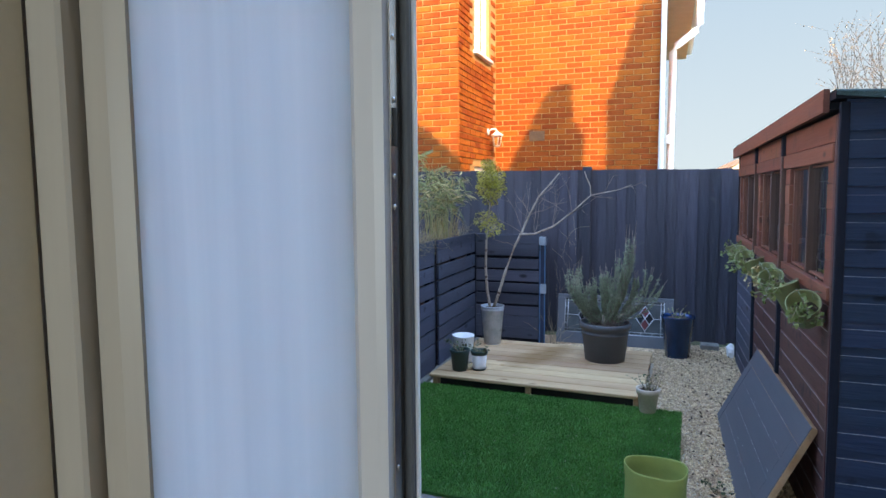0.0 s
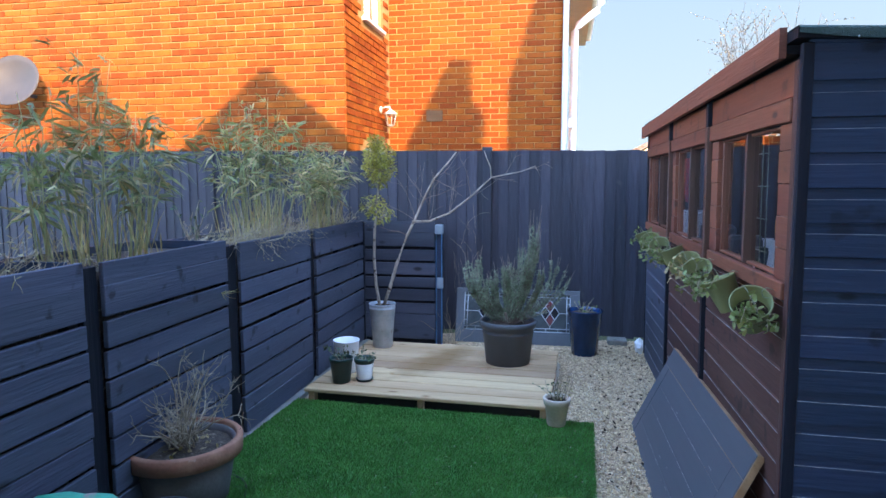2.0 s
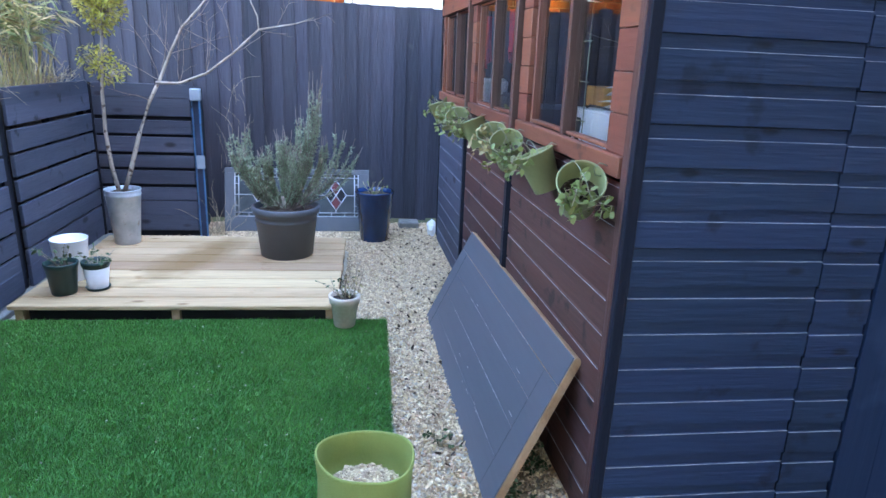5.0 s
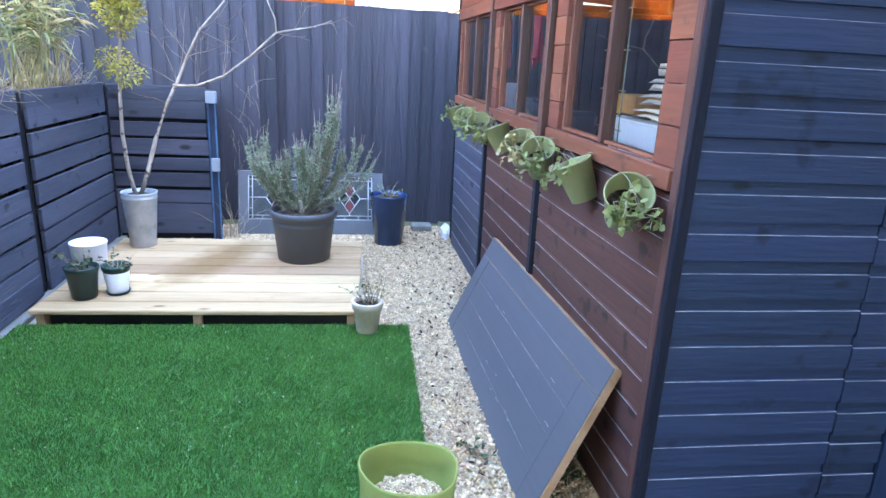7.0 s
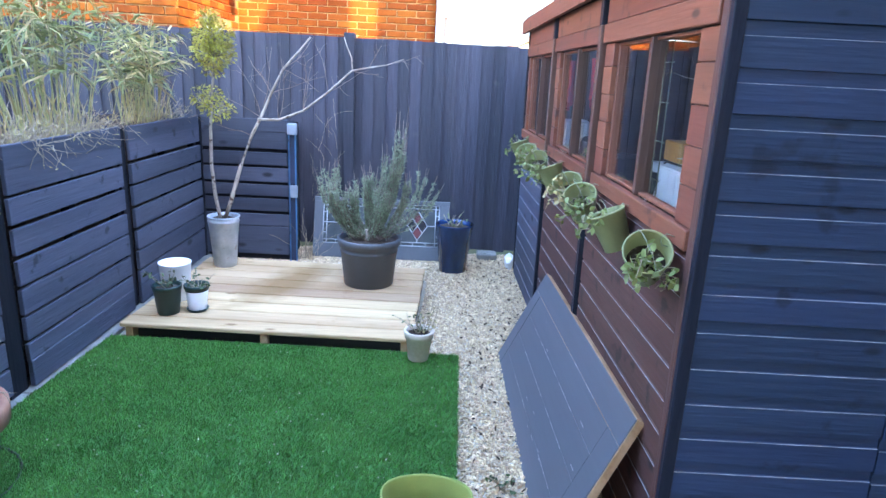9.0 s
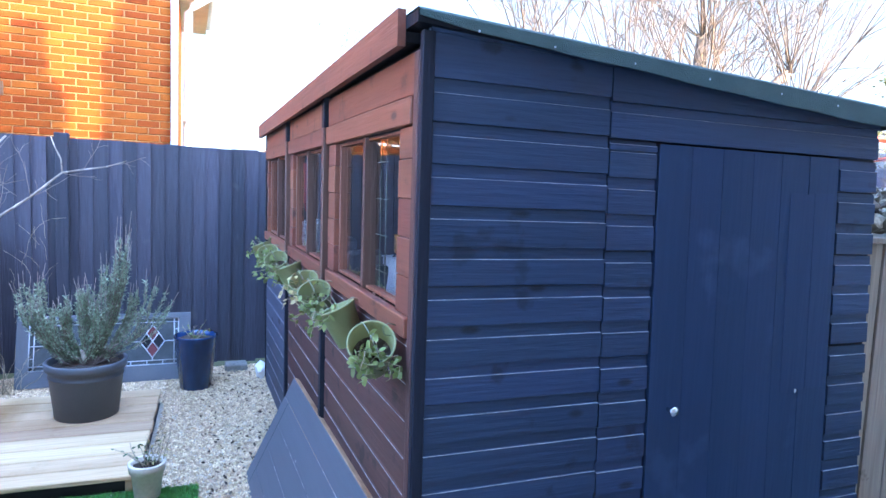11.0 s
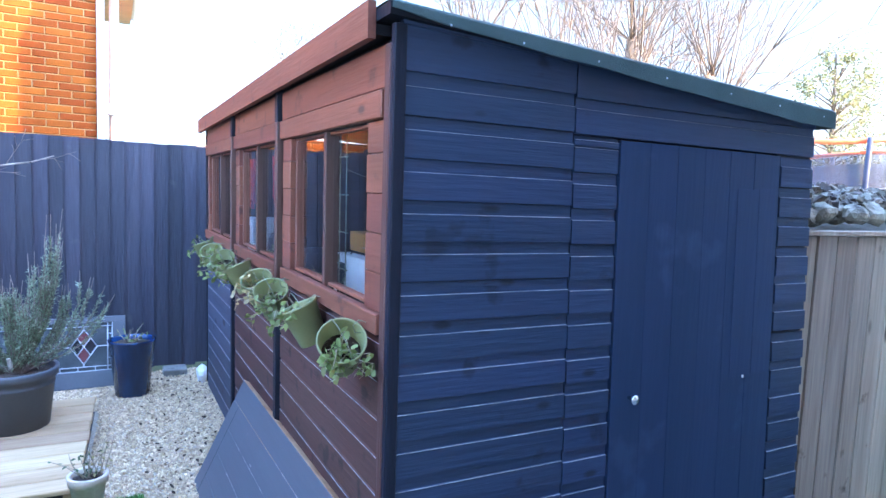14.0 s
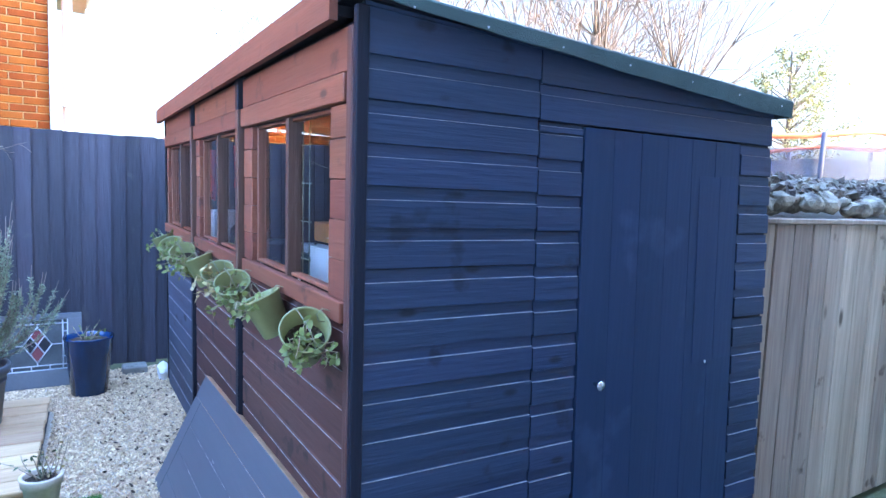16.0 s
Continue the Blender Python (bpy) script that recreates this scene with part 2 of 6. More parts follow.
M["limepot"] = mat("sage_green_enamel", (0.190, 0.205, 0.085), (0.265, 0.28, 0.12), 4, 0.5, 0.05, spot=(0.27, 0.28, 0.18), spot_at=0.68, vary=0.08)
M["fabric"] = mat("olive_green_woven_fabric", (0.21, 0.25, 0.055), (0.27, 0.32, 0.08), 5, 0.85, 0.4, fine=300)
M["blueglaze"] = mat("dark_blue_glaze", (0.004, 0.016, 0.060), (0.012, 0.044, 0.13), 9, 0.12, 0.05, stretch=(1, 1, 0.3), vary=0.05)
M["claypot"] = mat("stone_coloured_clay", (0.50, 0.42, 0.32), (0.60, 0.52, 0.41), 7, 0.85, 0.2, spot=(0.28, 0.26, 0.21), spot_at=0.66)
M["bark"] = mat("pale_bark", (0.20, 0.155, 0.115), (0.44, 0.385, 0.32), 14, 0.9, 0.5, stretch=(1, 1, 0.3), spot=(0.085, 0.055, 0.04), spot_at=0.57, spot_scale=26)
M["sunbark"] = mat("tan_bark", (0.060, 0.043, 0.029), (0.125, 0.090, 0.058), 9, 0.9, 0.4, stretch=(1, 1, 0.3))
M["drytwig"] = mat("dry_twig", (0.24, 0.185, 0.12), (0.39, 0.32, 0.22), 12, 0.9, 0.2)
M["twig"] = mat("grey_brown_twig", (0.13, 0.092, 0.075), (0.26, 0.205, 0.17), 12, 0.9, 0.2)
M["budleaf"] = leafmat("small_brown_bud", (0.17, 0.125, 0.08), (0.30, 0.24, 0.16), 0.3, 0.15)
M["sunleaf"] = leafmat("sunlit_yellow_leaf", (0.13, 0.135, 0.05), (0.25, 0.24, 0.09), 0.35)
M["paleleaf"] = leafmat("pale_spring_bud", (0.31, 0.28, 0.21), (0.46, 0.42, 0.33), 0.3, 0.15)
M["straw"] = leafmat("dry_straw", (0.29, 0.225, 0.085), (0.43, 0.345, 0.15), 0.3, 0.15)
M["bamboo"] = leafmat("bamboo_leaf", (0.10, 0.125, 0.045), (0.25, 0.255, 0.085), 0.5)
M["culm"] = mat("bamboo_culm", (0.22, 0.23, 0.08), (0.36, 0.34, 0.15), 6, 0.5, 0.1, island=0.25)
M["yellowleaf"] = leafmat("yellow_green_leaf", (0.25, 0.235, 0.035), (0.44, 0.385, 0.075), 0.4)
M["rosemary"] = leafmat("grey_green_needle", (0.155, 0.195, 0.110), (0.32, 0.36, 0.235), 0.45, 0.15)
M["ivy"] = leafmat("fresh_green_leaf", (0.115, 0.155, 0.045), (0.25, 0.285, 0.095), 0.45)
M["darkleaf"] = leafmat("dull_green_leaf", (0.05, 0.085, 0.035), (0.09, 0.13, 0.055), 0.35)
M["lead"] = mat("lead_came", (0.40, 0.42, 0.44), (0.50, 0.52, 0.54), 9, 0.5, 0.1, metal=0.3)
M["bluemetal"] = mat("blue_painted_steel", (0.036, 0.115, 0.235), (0.06, 0.17, 0.31), 5, 0.5, 0.08, GZ, spot=(0.03, 0.05, 0.08), spot_at=0.6, spot_scale=18)
M["bluegrey"] = mat("blue_grey_plastic", (0.20, 0.24, 0.28), (0.27, 0.31, 0.35), 5, 0.5, 0.05, vary=0.05)
M["dish"] = mat("dull_dish_grey", (0.03, 0.026, 0.024), (0.045, 0.038, 0.034), 5, 0.6, 0.03, vary=0.05)
M["steel"] = mat("bright_steel", (0.55, 0.56, 0.58), (0.65, 0.66, 0.68), 6, 0.25, 0.02, metal=1.0)
M["wire"] = mat("pale_wire", (0.17, 0.19, 0.12), (0.24, 0.26, 0.18), 6, 0.4, 0.02, metal=0.4)
M["roofslate"] = mat("brown_roof_tile", (0.10, 0.065, 0.05), (0.15, 0.10, 0.08), 6, 0.85, 0.4)
# only on unseen walls, white so that they bounce fill light
M["render"] = mat("white_house_render", (0.70, 0.70, 0.68), (0.78, 0.78, 0.76), 3, 0.9, 0.2)
M["rearwall"] = mat("pale_brown_render", (0.34, 0.28, 0.235), (0.44, 0.37, 0.31), 3, 0.9, 0.2)
M["cream"] = mat("cream_render", (0.58, 0.52, 0.40), (0.66, 0.60, 0.48), 4, 0.9, 0.2)
M["plaster"] = mat("beige_wall_paint", (0.50, 0.44, 0.34), (0.55, 0.49, 0.38), 2, 0.85, 0.05, vary=0.05)
M["ceilwhite"] = mat("white_ceiling_paint", (0.72, 0.71, 0.69), (0.76, 0.75, 0.73), 2, 0.9, 0.04, vary=0.05)
M["oakfloor"] = mat("oak_floor", (0.26, 0.16, 0.08), (0.36, 0.23, 0.13), 6, 0.5, 0.1, GY)
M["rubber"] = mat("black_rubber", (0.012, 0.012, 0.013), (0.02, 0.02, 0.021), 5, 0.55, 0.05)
M["earth"] = mat("pale_sandy_earth", (0.26, 0.22, 0.17), (0.40, 0.35, 0.28), 6, 0.95, 0.8, fine=60)
M["rock"] = mat("broken_rubble", (0.055, 0.046, 0.040), (0.27, 0.225, 0.175), 14, 0.95, 0.8, fine=60, island=0.7, spec=0.15)
M["grassland"] = mat("rough_grass_ground", (0.05, 0.075, 0.025), (0.09, 0.10, 0.045), 0.5, 0.95, 0.5)
M["orange"] = mat("orange_red_foam", (0.62, 0.10, 0.025), (0.70, 0.14, 0.04), 3, 0.6, 0.05)
M["navyfoam"] = mat("navy_foam_sleeve", (0.02, 0.03, 0.06), (0.03, 0.04, 0.075), 3, 0.7, 0.05)
M["card"] = mat("white_card", (0.62, 0.66, 0.72), (0.70, 0.73, 0.78), 3, 0.7, 0.05, vary=0.05)
M["paper"] = mat("cream_paper", (0.60, 0.52, 0.40), (0.68, 0.60, 0.48), 3, 0.8, 0.05)
M["ochre"] = mat("ochre_card", (0.55, 0.26, 0.04), (0.62, 0.31, 0.06), 3, 0.7, 0.05)
M["red"] = mat("red_cloth", (0.42, 0.015, 0.02), (0.50, 0.03, 0.03), 5, 0.8, 0.2)
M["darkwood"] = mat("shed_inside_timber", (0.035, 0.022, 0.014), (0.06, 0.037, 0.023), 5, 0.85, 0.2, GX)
M["compost"] = mat("printed_compost_sack", (0.02, 0.22, 0.12), (0.10, 0.36, 0.24), 8, 0.35, 0.1, spot=(0.55, 0.10, 0.20), spot_at=0.60, spot_scale=11)
M["glass"] = glassmat("window_glass")
M["redglass"] = glassmat("red_leaded_glass", (0.45, 0.12, 0.14), 0.1)
M["greyglass"] = mat("cloudy_leaded_glass", (0.035, 0.044, 0.048), (0.07, 0.08, 0.084), 9, 0.4, 0.1, spec=0.18)
M["wineglass"] = mat("wine_red_leaded_glass", (0.10, 0.03, 0.035), (0.14, 0.045, 0.05), 9, 0.1, 0.1)
M["inkglass"] = mat("ink_dark_leaded_glass", (0.012, 0.013, 0.018), (0.02, 0.022, 0.028), 9, 0.1, 0.1)
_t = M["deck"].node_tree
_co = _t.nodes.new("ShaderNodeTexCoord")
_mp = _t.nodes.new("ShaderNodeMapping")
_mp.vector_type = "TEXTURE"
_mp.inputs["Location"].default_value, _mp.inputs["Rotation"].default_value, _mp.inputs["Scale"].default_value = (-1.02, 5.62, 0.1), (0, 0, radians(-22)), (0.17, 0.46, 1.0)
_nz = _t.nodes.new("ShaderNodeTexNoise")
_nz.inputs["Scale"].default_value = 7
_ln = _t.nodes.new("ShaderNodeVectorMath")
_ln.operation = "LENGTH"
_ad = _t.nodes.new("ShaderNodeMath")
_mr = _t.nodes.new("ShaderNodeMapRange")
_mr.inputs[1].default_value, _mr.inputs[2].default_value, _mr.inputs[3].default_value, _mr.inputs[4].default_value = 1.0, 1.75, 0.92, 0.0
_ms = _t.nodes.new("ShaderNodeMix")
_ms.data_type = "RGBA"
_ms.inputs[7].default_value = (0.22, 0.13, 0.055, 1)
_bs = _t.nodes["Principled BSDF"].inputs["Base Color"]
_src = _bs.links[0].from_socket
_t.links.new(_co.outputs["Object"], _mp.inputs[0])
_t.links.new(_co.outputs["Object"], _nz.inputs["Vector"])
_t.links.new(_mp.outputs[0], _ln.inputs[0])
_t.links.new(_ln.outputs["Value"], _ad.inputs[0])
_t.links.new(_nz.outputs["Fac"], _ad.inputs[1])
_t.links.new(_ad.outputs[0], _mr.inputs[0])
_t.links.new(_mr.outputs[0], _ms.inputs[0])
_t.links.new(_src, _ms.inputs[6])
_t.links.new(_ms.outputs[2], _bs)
# blue tint painted in for reflected sky, upright streaks for a net curtain
opal = bpy.data.materials.new("sky_tinted_glass")
opal.use_nodes = True
_t = opal.node_tree
_tr = _t.nodes.new("ShaderNodeBsdfTranslucent")
_tr.inputs[0].default_value = (0.74, 0.80, 0.84, 1)
_mx = _t.nodes.new("ShaderNodeMixShader")
_mx.inputs[0].default_value = 0.8
_co = _t.nodes.new("ShaderNodeTexCoord")
_mp = _t.nodes.new("ShaderNodeMapping")
_mp.inputs["Scale"].default_value = (1, 1, 0.03)
_nz = _t.nodes.new("ShaderNodeTexNoise")
_nz.inputs["Scale"].default_value, _nz.inputs["Detail"].default_value = 22, 3
_cm = _t.nodes.new("ShaderNodeMix")
_cm.data_type = "RGBA"
_cm.inputs[6].default_value, _cm.inputs[7].default_value = (0.66, 0.72, 0.77, 1), (0.86, 0.90, 0.93, 1)
_t.links.new(_co.outputs["Object"], _mp.inputs[0])
_t.links.new(_mp.outputs[0], _nz.inputs["Vector"])
_t.links.new(_nz.outputs["Fac"], _cm.inputs[0])
_t.links.new(_cm.outputs[2], _t.nodes["Principled BSDF"].inputs["Base Color"])
_t.links.new(_cm.outputs[2], _tr.inputs[0])
_t.nodes["Principled BSDF"].inputs["Roughness"].default_value = 0.25
_t.links.new(_t.nodes["Principled BSDF"].outputs[0], _mx.inputs[1])
_t.links.new(_tr.outputs[0], _mx.inputs[2])
_t.links.new(_mx.outputs[0], _t.nodes["Material Output"].inputs[0])
M["opal"] = opal
netm = bpy.data.materials.new("blue_safety_net")
netm.use_nodes = True
_t = netm.node_tree
_tp = _t.nodes.new("ShaderNodeBsdfTransparent")
_mx = _t.nodes.new("ShaderNodeMixShader")
_mx.inputs[0].default_value = 0.78
_t.nodes["Principled BSDF"].inputs["Base Color"].default_value = (0.018, 0.028, 0.055, 1)
_t.nodes["Principled BSDF"].inputs["Roughness"].default_value = 0.9
_t.links.new(_tp.outputs[0], _mx.inputs[1])
_t.links.new(_t.nodes["Principled BSDF"].outputs[0], _mx.inputs[2])
_t.links.new(_mx.outputs[0], _t.nodes["Material Output"].inputs[0])
M["net"] = netm

rng = random.Random(7)
nr = np.random.default_rng(7)


# ---- mesh helpers ----
def bm_new():
    return bmesh.new()


def box(bm, x0, x1, y0, y1, z0, z1, bevel=0.0, mi=0, f=None):
    vs = [bm.verts.new((x, y, z)) for x in (x0, x1) for y in (y0, y1) for z in (z0, z1)]
    q = [(0, 1, 3, 2), (4, 6, 7, 5), (0, 4, 5, 1), (2, 3, 7, 6), (0, 2, 6, 4), (1, 5, 7, 3)]
    fs = [bm.faces.new([vs[i] for i in a]) for a in q]
    for fc in fs:
        fc.material_index = mi
    if bevel:
        es = list({e for fc in fs for e in fc.edges})
        r = bmesh.ops.bevel(bm, geom=es, offset=bevel, segments=1, affect="EDGES", profile=0.5)
        vs = list({v for fc in r["faces"] for v in fc.verts} | {v for v in vs if v.is_valid})
    if f:
        for v in vs:
            if v.is_valid:
                v.co = f(*v.co)
    return bm


def lathe(bm, prof, cx=0, cy=0, seg=28, mi=0, squash=1.0, f=None):
    """Turned body from (radius, z) pairs, open at both ends unless a radius is 0."""
    rings = []
    for r, z in prof:
        if r == 0:
            rings.append([bm.verts.new((cx, cy, z))])
        else:
            rings.append([bm.verts.new((cx + r * math.cos(2 * math.pi * i / seg), cy + r * squash * math.sin(2 * math.pi * i / seg), z)) for i in range(seg)])
    for a, b in zip(rings, rings[1:]):
        for i in range(seg):
            j = (i + 1) % seg
            if len(a) == 1 and len(b) == 1:
                continue
            vs = [a[0], b[j], b[i]] if len(a) == 1 else [a[i], a[j], b[0]] if len(b) == 1 else [a[i], a[j], b[j], b[i]]
            fc = bm.faces.new(vs)
            fc.smooth, fc.material_index = True, mi
    if f:
        for ring in rings:
            for v in ring:
                v.co = f(v.co)
    return bm


def tube(bm, pts, r0, r1=None, seg=6, mi=0):
    """A round rod along points, tapering from r0 to r1."""
    r1 = r0 if r1 is None else r1
    pts = [Vector(p) for p in pts]
    rings = []
    for i, p in enumerate(pts):
        d = (pts[min(i + 1, len(pts) - 1)] - pts[max(i - 1, 0)]).normalized()
        a = d.cross(Vector((0.31, 0.17, 0.93)) if abs(d.z) < 0.95 else Vector((1, 0.2, 0))).normalized()
        b = d.cross(a)
        r = r0 + (r1 - r0) * i / max(1, len(pts) - 1)
        rings.append([bm.verts.new(p + r * (math.cos(2 * math.pi * k / seg) * a + math.sin(2 * math.pi * k / seg) * b)) for k in range(seg)])
    for a, b in zip(rings, rings[1:]):
        for k in range(seg):
            fc = bm.faces.new([a[k], a[(k + 1) % seg], b[(k + 1) % seg], b[k]])
            fc.smooth, fc.material_index = True, mi
    for ring, flip in ((rings[0], True), (rings[-1], False)):
        fc = bm.faces.new(ring[::-1] if flip else ring)
        fc.material_index = mi
    return bm


def prism(bm, poly, axis, a, b, mi=0):
    """A polygon of two coordinates extruded along an axis from a to b."""
    put = {"x": lambda p, s: (s, p[0], p[1]), "y": lambda p, s: (p[0], s, p[1]), "z": lambda p, s: (p[0], p[1], s)}[axis]
    lo = [bm.verts.new(put(p, a)) for p in poly]
    hi = [bm.verts.new(put(p, b)) for p in poly]
    n = len(poly)
    fs = [bm.faces.new(lo), bm.faces.new(hi[::-1])]
    for i in range(n):
        fs.append(bm.faces.new([lo[i], hi[i], hi[(i + 1) % n], lo[(i + 1) % n]]))
    for fc in fs:
        fc.material_index = mi
    bmesh.ops.recalc_face_normals(bm, faces=fs)
    return fs


def part(name, bm, material, parent=None, label=""):
    me = bpy.data.meshes.new(name)
    bmesh.ops.recalc_face_normals(bm, faces=[f for f in bm.faces])
    bm.to_mesh(me)
    bm.free()
    for m in material if isinstance(material, (list, tuple)) else [material]:
        me.materials.append(M[m])
    ob = new(name, me)
    if parent:
        ob.parent = parent
    return tagged(ob, label)


def part_np(name, verts, faces, material, parent=None, label="", smooth=False):
    me = bpy.data.meshes.new(name)
    me.from_pydata([tuple(v) for v in verts], [], [tuple(f) for f in faces])
    me.materials.append(M[material])
    if smooth:
        me.polygons.foreach_set("use_smooth", [True] * len(me.polygons))
    ob = new(name, me)
    if parent:
        ob.parent = parent
    return tagged(ob, label)


def thing(name, label, category, group="", kind=""):
    ob = new(name)
    ob.empty_display_size = 0.1
    return tagged(ob, label, category, group, kind)


class Leaves:
    """Collects many small blades or leaves and makes one mesh of them."""

    def __init__(self):
        self.v, self.f = [], []

    def leaf(self, base, way, length, width, droop=0.3, shape=2):
        base, way = Vector(base), Vector(way).normalized()
        side = way.cross(Vector((rng.uniform(-1, 1), rng.uniform(-1, 1), rng.uniform(0.2, 1.2))))
        if side.length < 1e-4:
            side = Vector((1, 0, 0))
        side.normalize()
        n = len(self.v)
        mid = base + way * length * (0.45 if shape == 2 else 0.3) - Vector((0, 0, droop * length * 0.18))
        m2 = base + way * length * 0.7 - Vector((0, 0, droop * length * 0.45))
        tip = base + way * length - Vector((0, 0, droop * length * 0.9))
        if shape == 2:
            self.v += [base, mid + side * width / 2, tip, mid - side * width / 2]
            self.f += [(n, n + 1, n + 2, n + 3)]
        else:
            self.v += [base, mid + side * width / 2, mid - side * width / 2, m2 + side * width * 0.42, m2 - side * width * 0.42, tip]
            self.f += [(n, n + 1, n + 2), (n + 1, n + 3, n + 4, n + 2), (n + 3, n + 5, n + 4)]

    def make(self, name, material, parent=None, label=""):
        return part_np(name, self.v, self.f, material, parent, label)


def unit():
    while True:
        v = Vector((rng.uniform(-1, 1), rng.uniform(-1, 1), rng.uniform(-1, 1)))
        if 0.1 < v.length < 1:
            return v.normalized()


def wander(p, d, length, n, jitter, up=0.0):
    """A crooked line of n steps from p along d."""
    p, d = Vector(p), Vector(d).normalized()
    pts = [p.copy()]
    for _ in range(n):
        d = (d + jitter * unit() + Vector((0, 0, up))).normalized()
        p = p + d * length / n
        pts.append(p.copy())
    return pts


# ---- ground ----
b = bm_new()
box(b, -150, 150, -150, 250, -0.3, -0.02)
tagged(part("ground", b, "grassland"), "rough dull green grass ground reaching the horizon", "ground", kind="structure")
b = bm_new()
box(b, -2.6, 2.45, 1.03, 6.93, -0.10, -0.012)
tagged(part("gravel_path", b, "gravelbed"), "bed of pale gravel between shed and lawn", "gravel", kind="structure")
b = bm_new()
for i in range(8):
    for j in range(4):
        x0, y0 = -1.86 + i * 0.56, 1.04 + j * 0.52
        box(b, x0, x0 + 0.55, y0, y0 + 0.51, -0.05, 0.004, 0.006)
tagged(part("pavement", b, "concrete"), "grey concrete paving slabs outside the door", "pavement", kind="structure")

GT = radians(-2.0)


def G(a, c, z=0.0):
    """Garden coordinates along and across the deck's front edge, from its front left corner."""
    return Vector((-1.77 + a * math.cos(GT) - c * math.sin(GT), 4.816 + a * math.sin(GT) + c * math.cos(GT), z))


# turf: backing sheet and blades
b = bm_new()
box(b, -0.04, 1.925, -1.70, -0.012, -0.012, 0.024, f=lambda x, y, z: G(x, y, z))
turf = tagged(part("artificial_lawn", b, "turf"), "bright green artificial grass laid flat before the deck", "lawn", kind="stuff")
n = 170000
a = nr.uniform(-0.045, 1.93, n)
c = nr.uniform(-1.71, -0.012, n)
x = -1.77 + a * math.cos(GT) - c * math.sin(GT)
y = 4.816 + a * math.sin(GT) + c * math.cos(GT)
h = nr.uniform(0.008, 0.021, n)
ang = nr.uniform(0, 2 * np.pi, n)
lean = nr.uniform(0, 0.014, n)
la = nr.normal(-0.6, 1.2, n)
w = 0.0017
base = np.stack([x, y, np.full(n, 0.023)], 1)
sd = np.stack([np.cos(ang) * w, np.sin(ang) * w, np.zeros(n)], 1)
tip = base + np.stack([np.cos(la) * lean, np.sin(la) * lean, h], 1)
v = np.stack([base - sd, base + sd, tip], 1).reshape(-1, 3)
fc = np.arange(3 * n).reshape(-1, 3)
part_np("grass_blades", v.tolist(), fc.tolist(), "blade", turf)


def stones(name, label, spots, size, material="stone", zlift=0.0, kind="stuff"):
    """Loose chips: eight-cornered lumps, turned and squashed at random."""
    k = len(spots)
    cube = np.array([[-1, -1, -0.6], [1, -1, -0.6], [1, 1, -0.6], [-1, 1, -0.6], [-0.7, -0.6, 0.7], [0.7, -0.7, 0.7], [0.6, 0.7, 0.7], [-0.7, 0.7, 0.7]])
    q = np.array([[0, 1, 5, 4], [1, 2, 6, 5], [2, 3, 7, 6], [3, 0, 4, 7], [4, 5, 6, 7], [3, 2, 1, 0]])
    vv = cube[None] * nr.uniform(0.6, 1.3, (k, 8, 3)) * nr.uniform(size * 0.55, size * 1.25, (k, 1, 1)) * np.array([1.15, 0.9, 0.62])
    ax = nr.normal(size=(k, 3))
    ax /= np.linalg.norm(ax, axis=1, keepdims=True)
    th = nr.uniform(0, 2 * np.pi, k)
    K = np.zeros((k, 3, 3))
    K[:, 0, 1], K[:, 0, 2], K[:, 1, 0], K[:, 1, 2], K[:, 2, 0], K[:, 2, 1] = -ax[:, 2], ax[:, 1], ax[:, 2], -ax[:, 0], -ax[:, 1], ax[:, 0]
    R = np.eye(3)[None] + np.sin(th)[:, None, None] * K + (1 - np.cos(th))[:, None, None] * (K @ K)
    vv = np.einsum("kij,kvj->kvi", R, vv) + np.asarray(spots)[:, None, :]
    ff = q[None] + 8 * np.arange(k)[:, None, None]
    return tagged(part_np(name, vv.reshape(-1, 3).tolist(), ff.reshape(-1, 4).tolist(), material), label, "gravel", kind=kind)


k = 48000
sx, sy = nr.uniform(-1.9, 0.72, k * 3), nr.uniform(3.0, 6.9, k * 3)
dx, dy = sx + 1.77, sy - 4.816
ga = dx * math.cos(GT) + dy * math.sin(GT)
gc = -dx * math.sin(GT) + dy * math.cos(GT)
keep = ((ga > 1.93) & (gc < 0)) | ((ga > 1.68) & (gc >= 0)) | (gc > 1.33)
sp = np.stack([sx, sy, nr.uniform(-0.012, 0.004, len(sx))], 1)[keep][:k]
stones("loose_gravel", "pale cream and buff gravel chips lying beside the shed", sp, 0.0061)

# ---- the doorway the walk begins in, and the house it belongs to ----
b = bm_new()
box(b, -2.6, -0.935, 0.80, 1.03, -0.1, 5.05)
box(b, 0.42, 3.57, 0.80, 1.03, -0.1, 5.05)
box(b, -0.92, 0.42, 0.80, 1.03, 2.12, 5.05)
tagged(part("wall_south", b, "rearwall"), "brown rendered rear wall of the house", "wall", kind="structure")
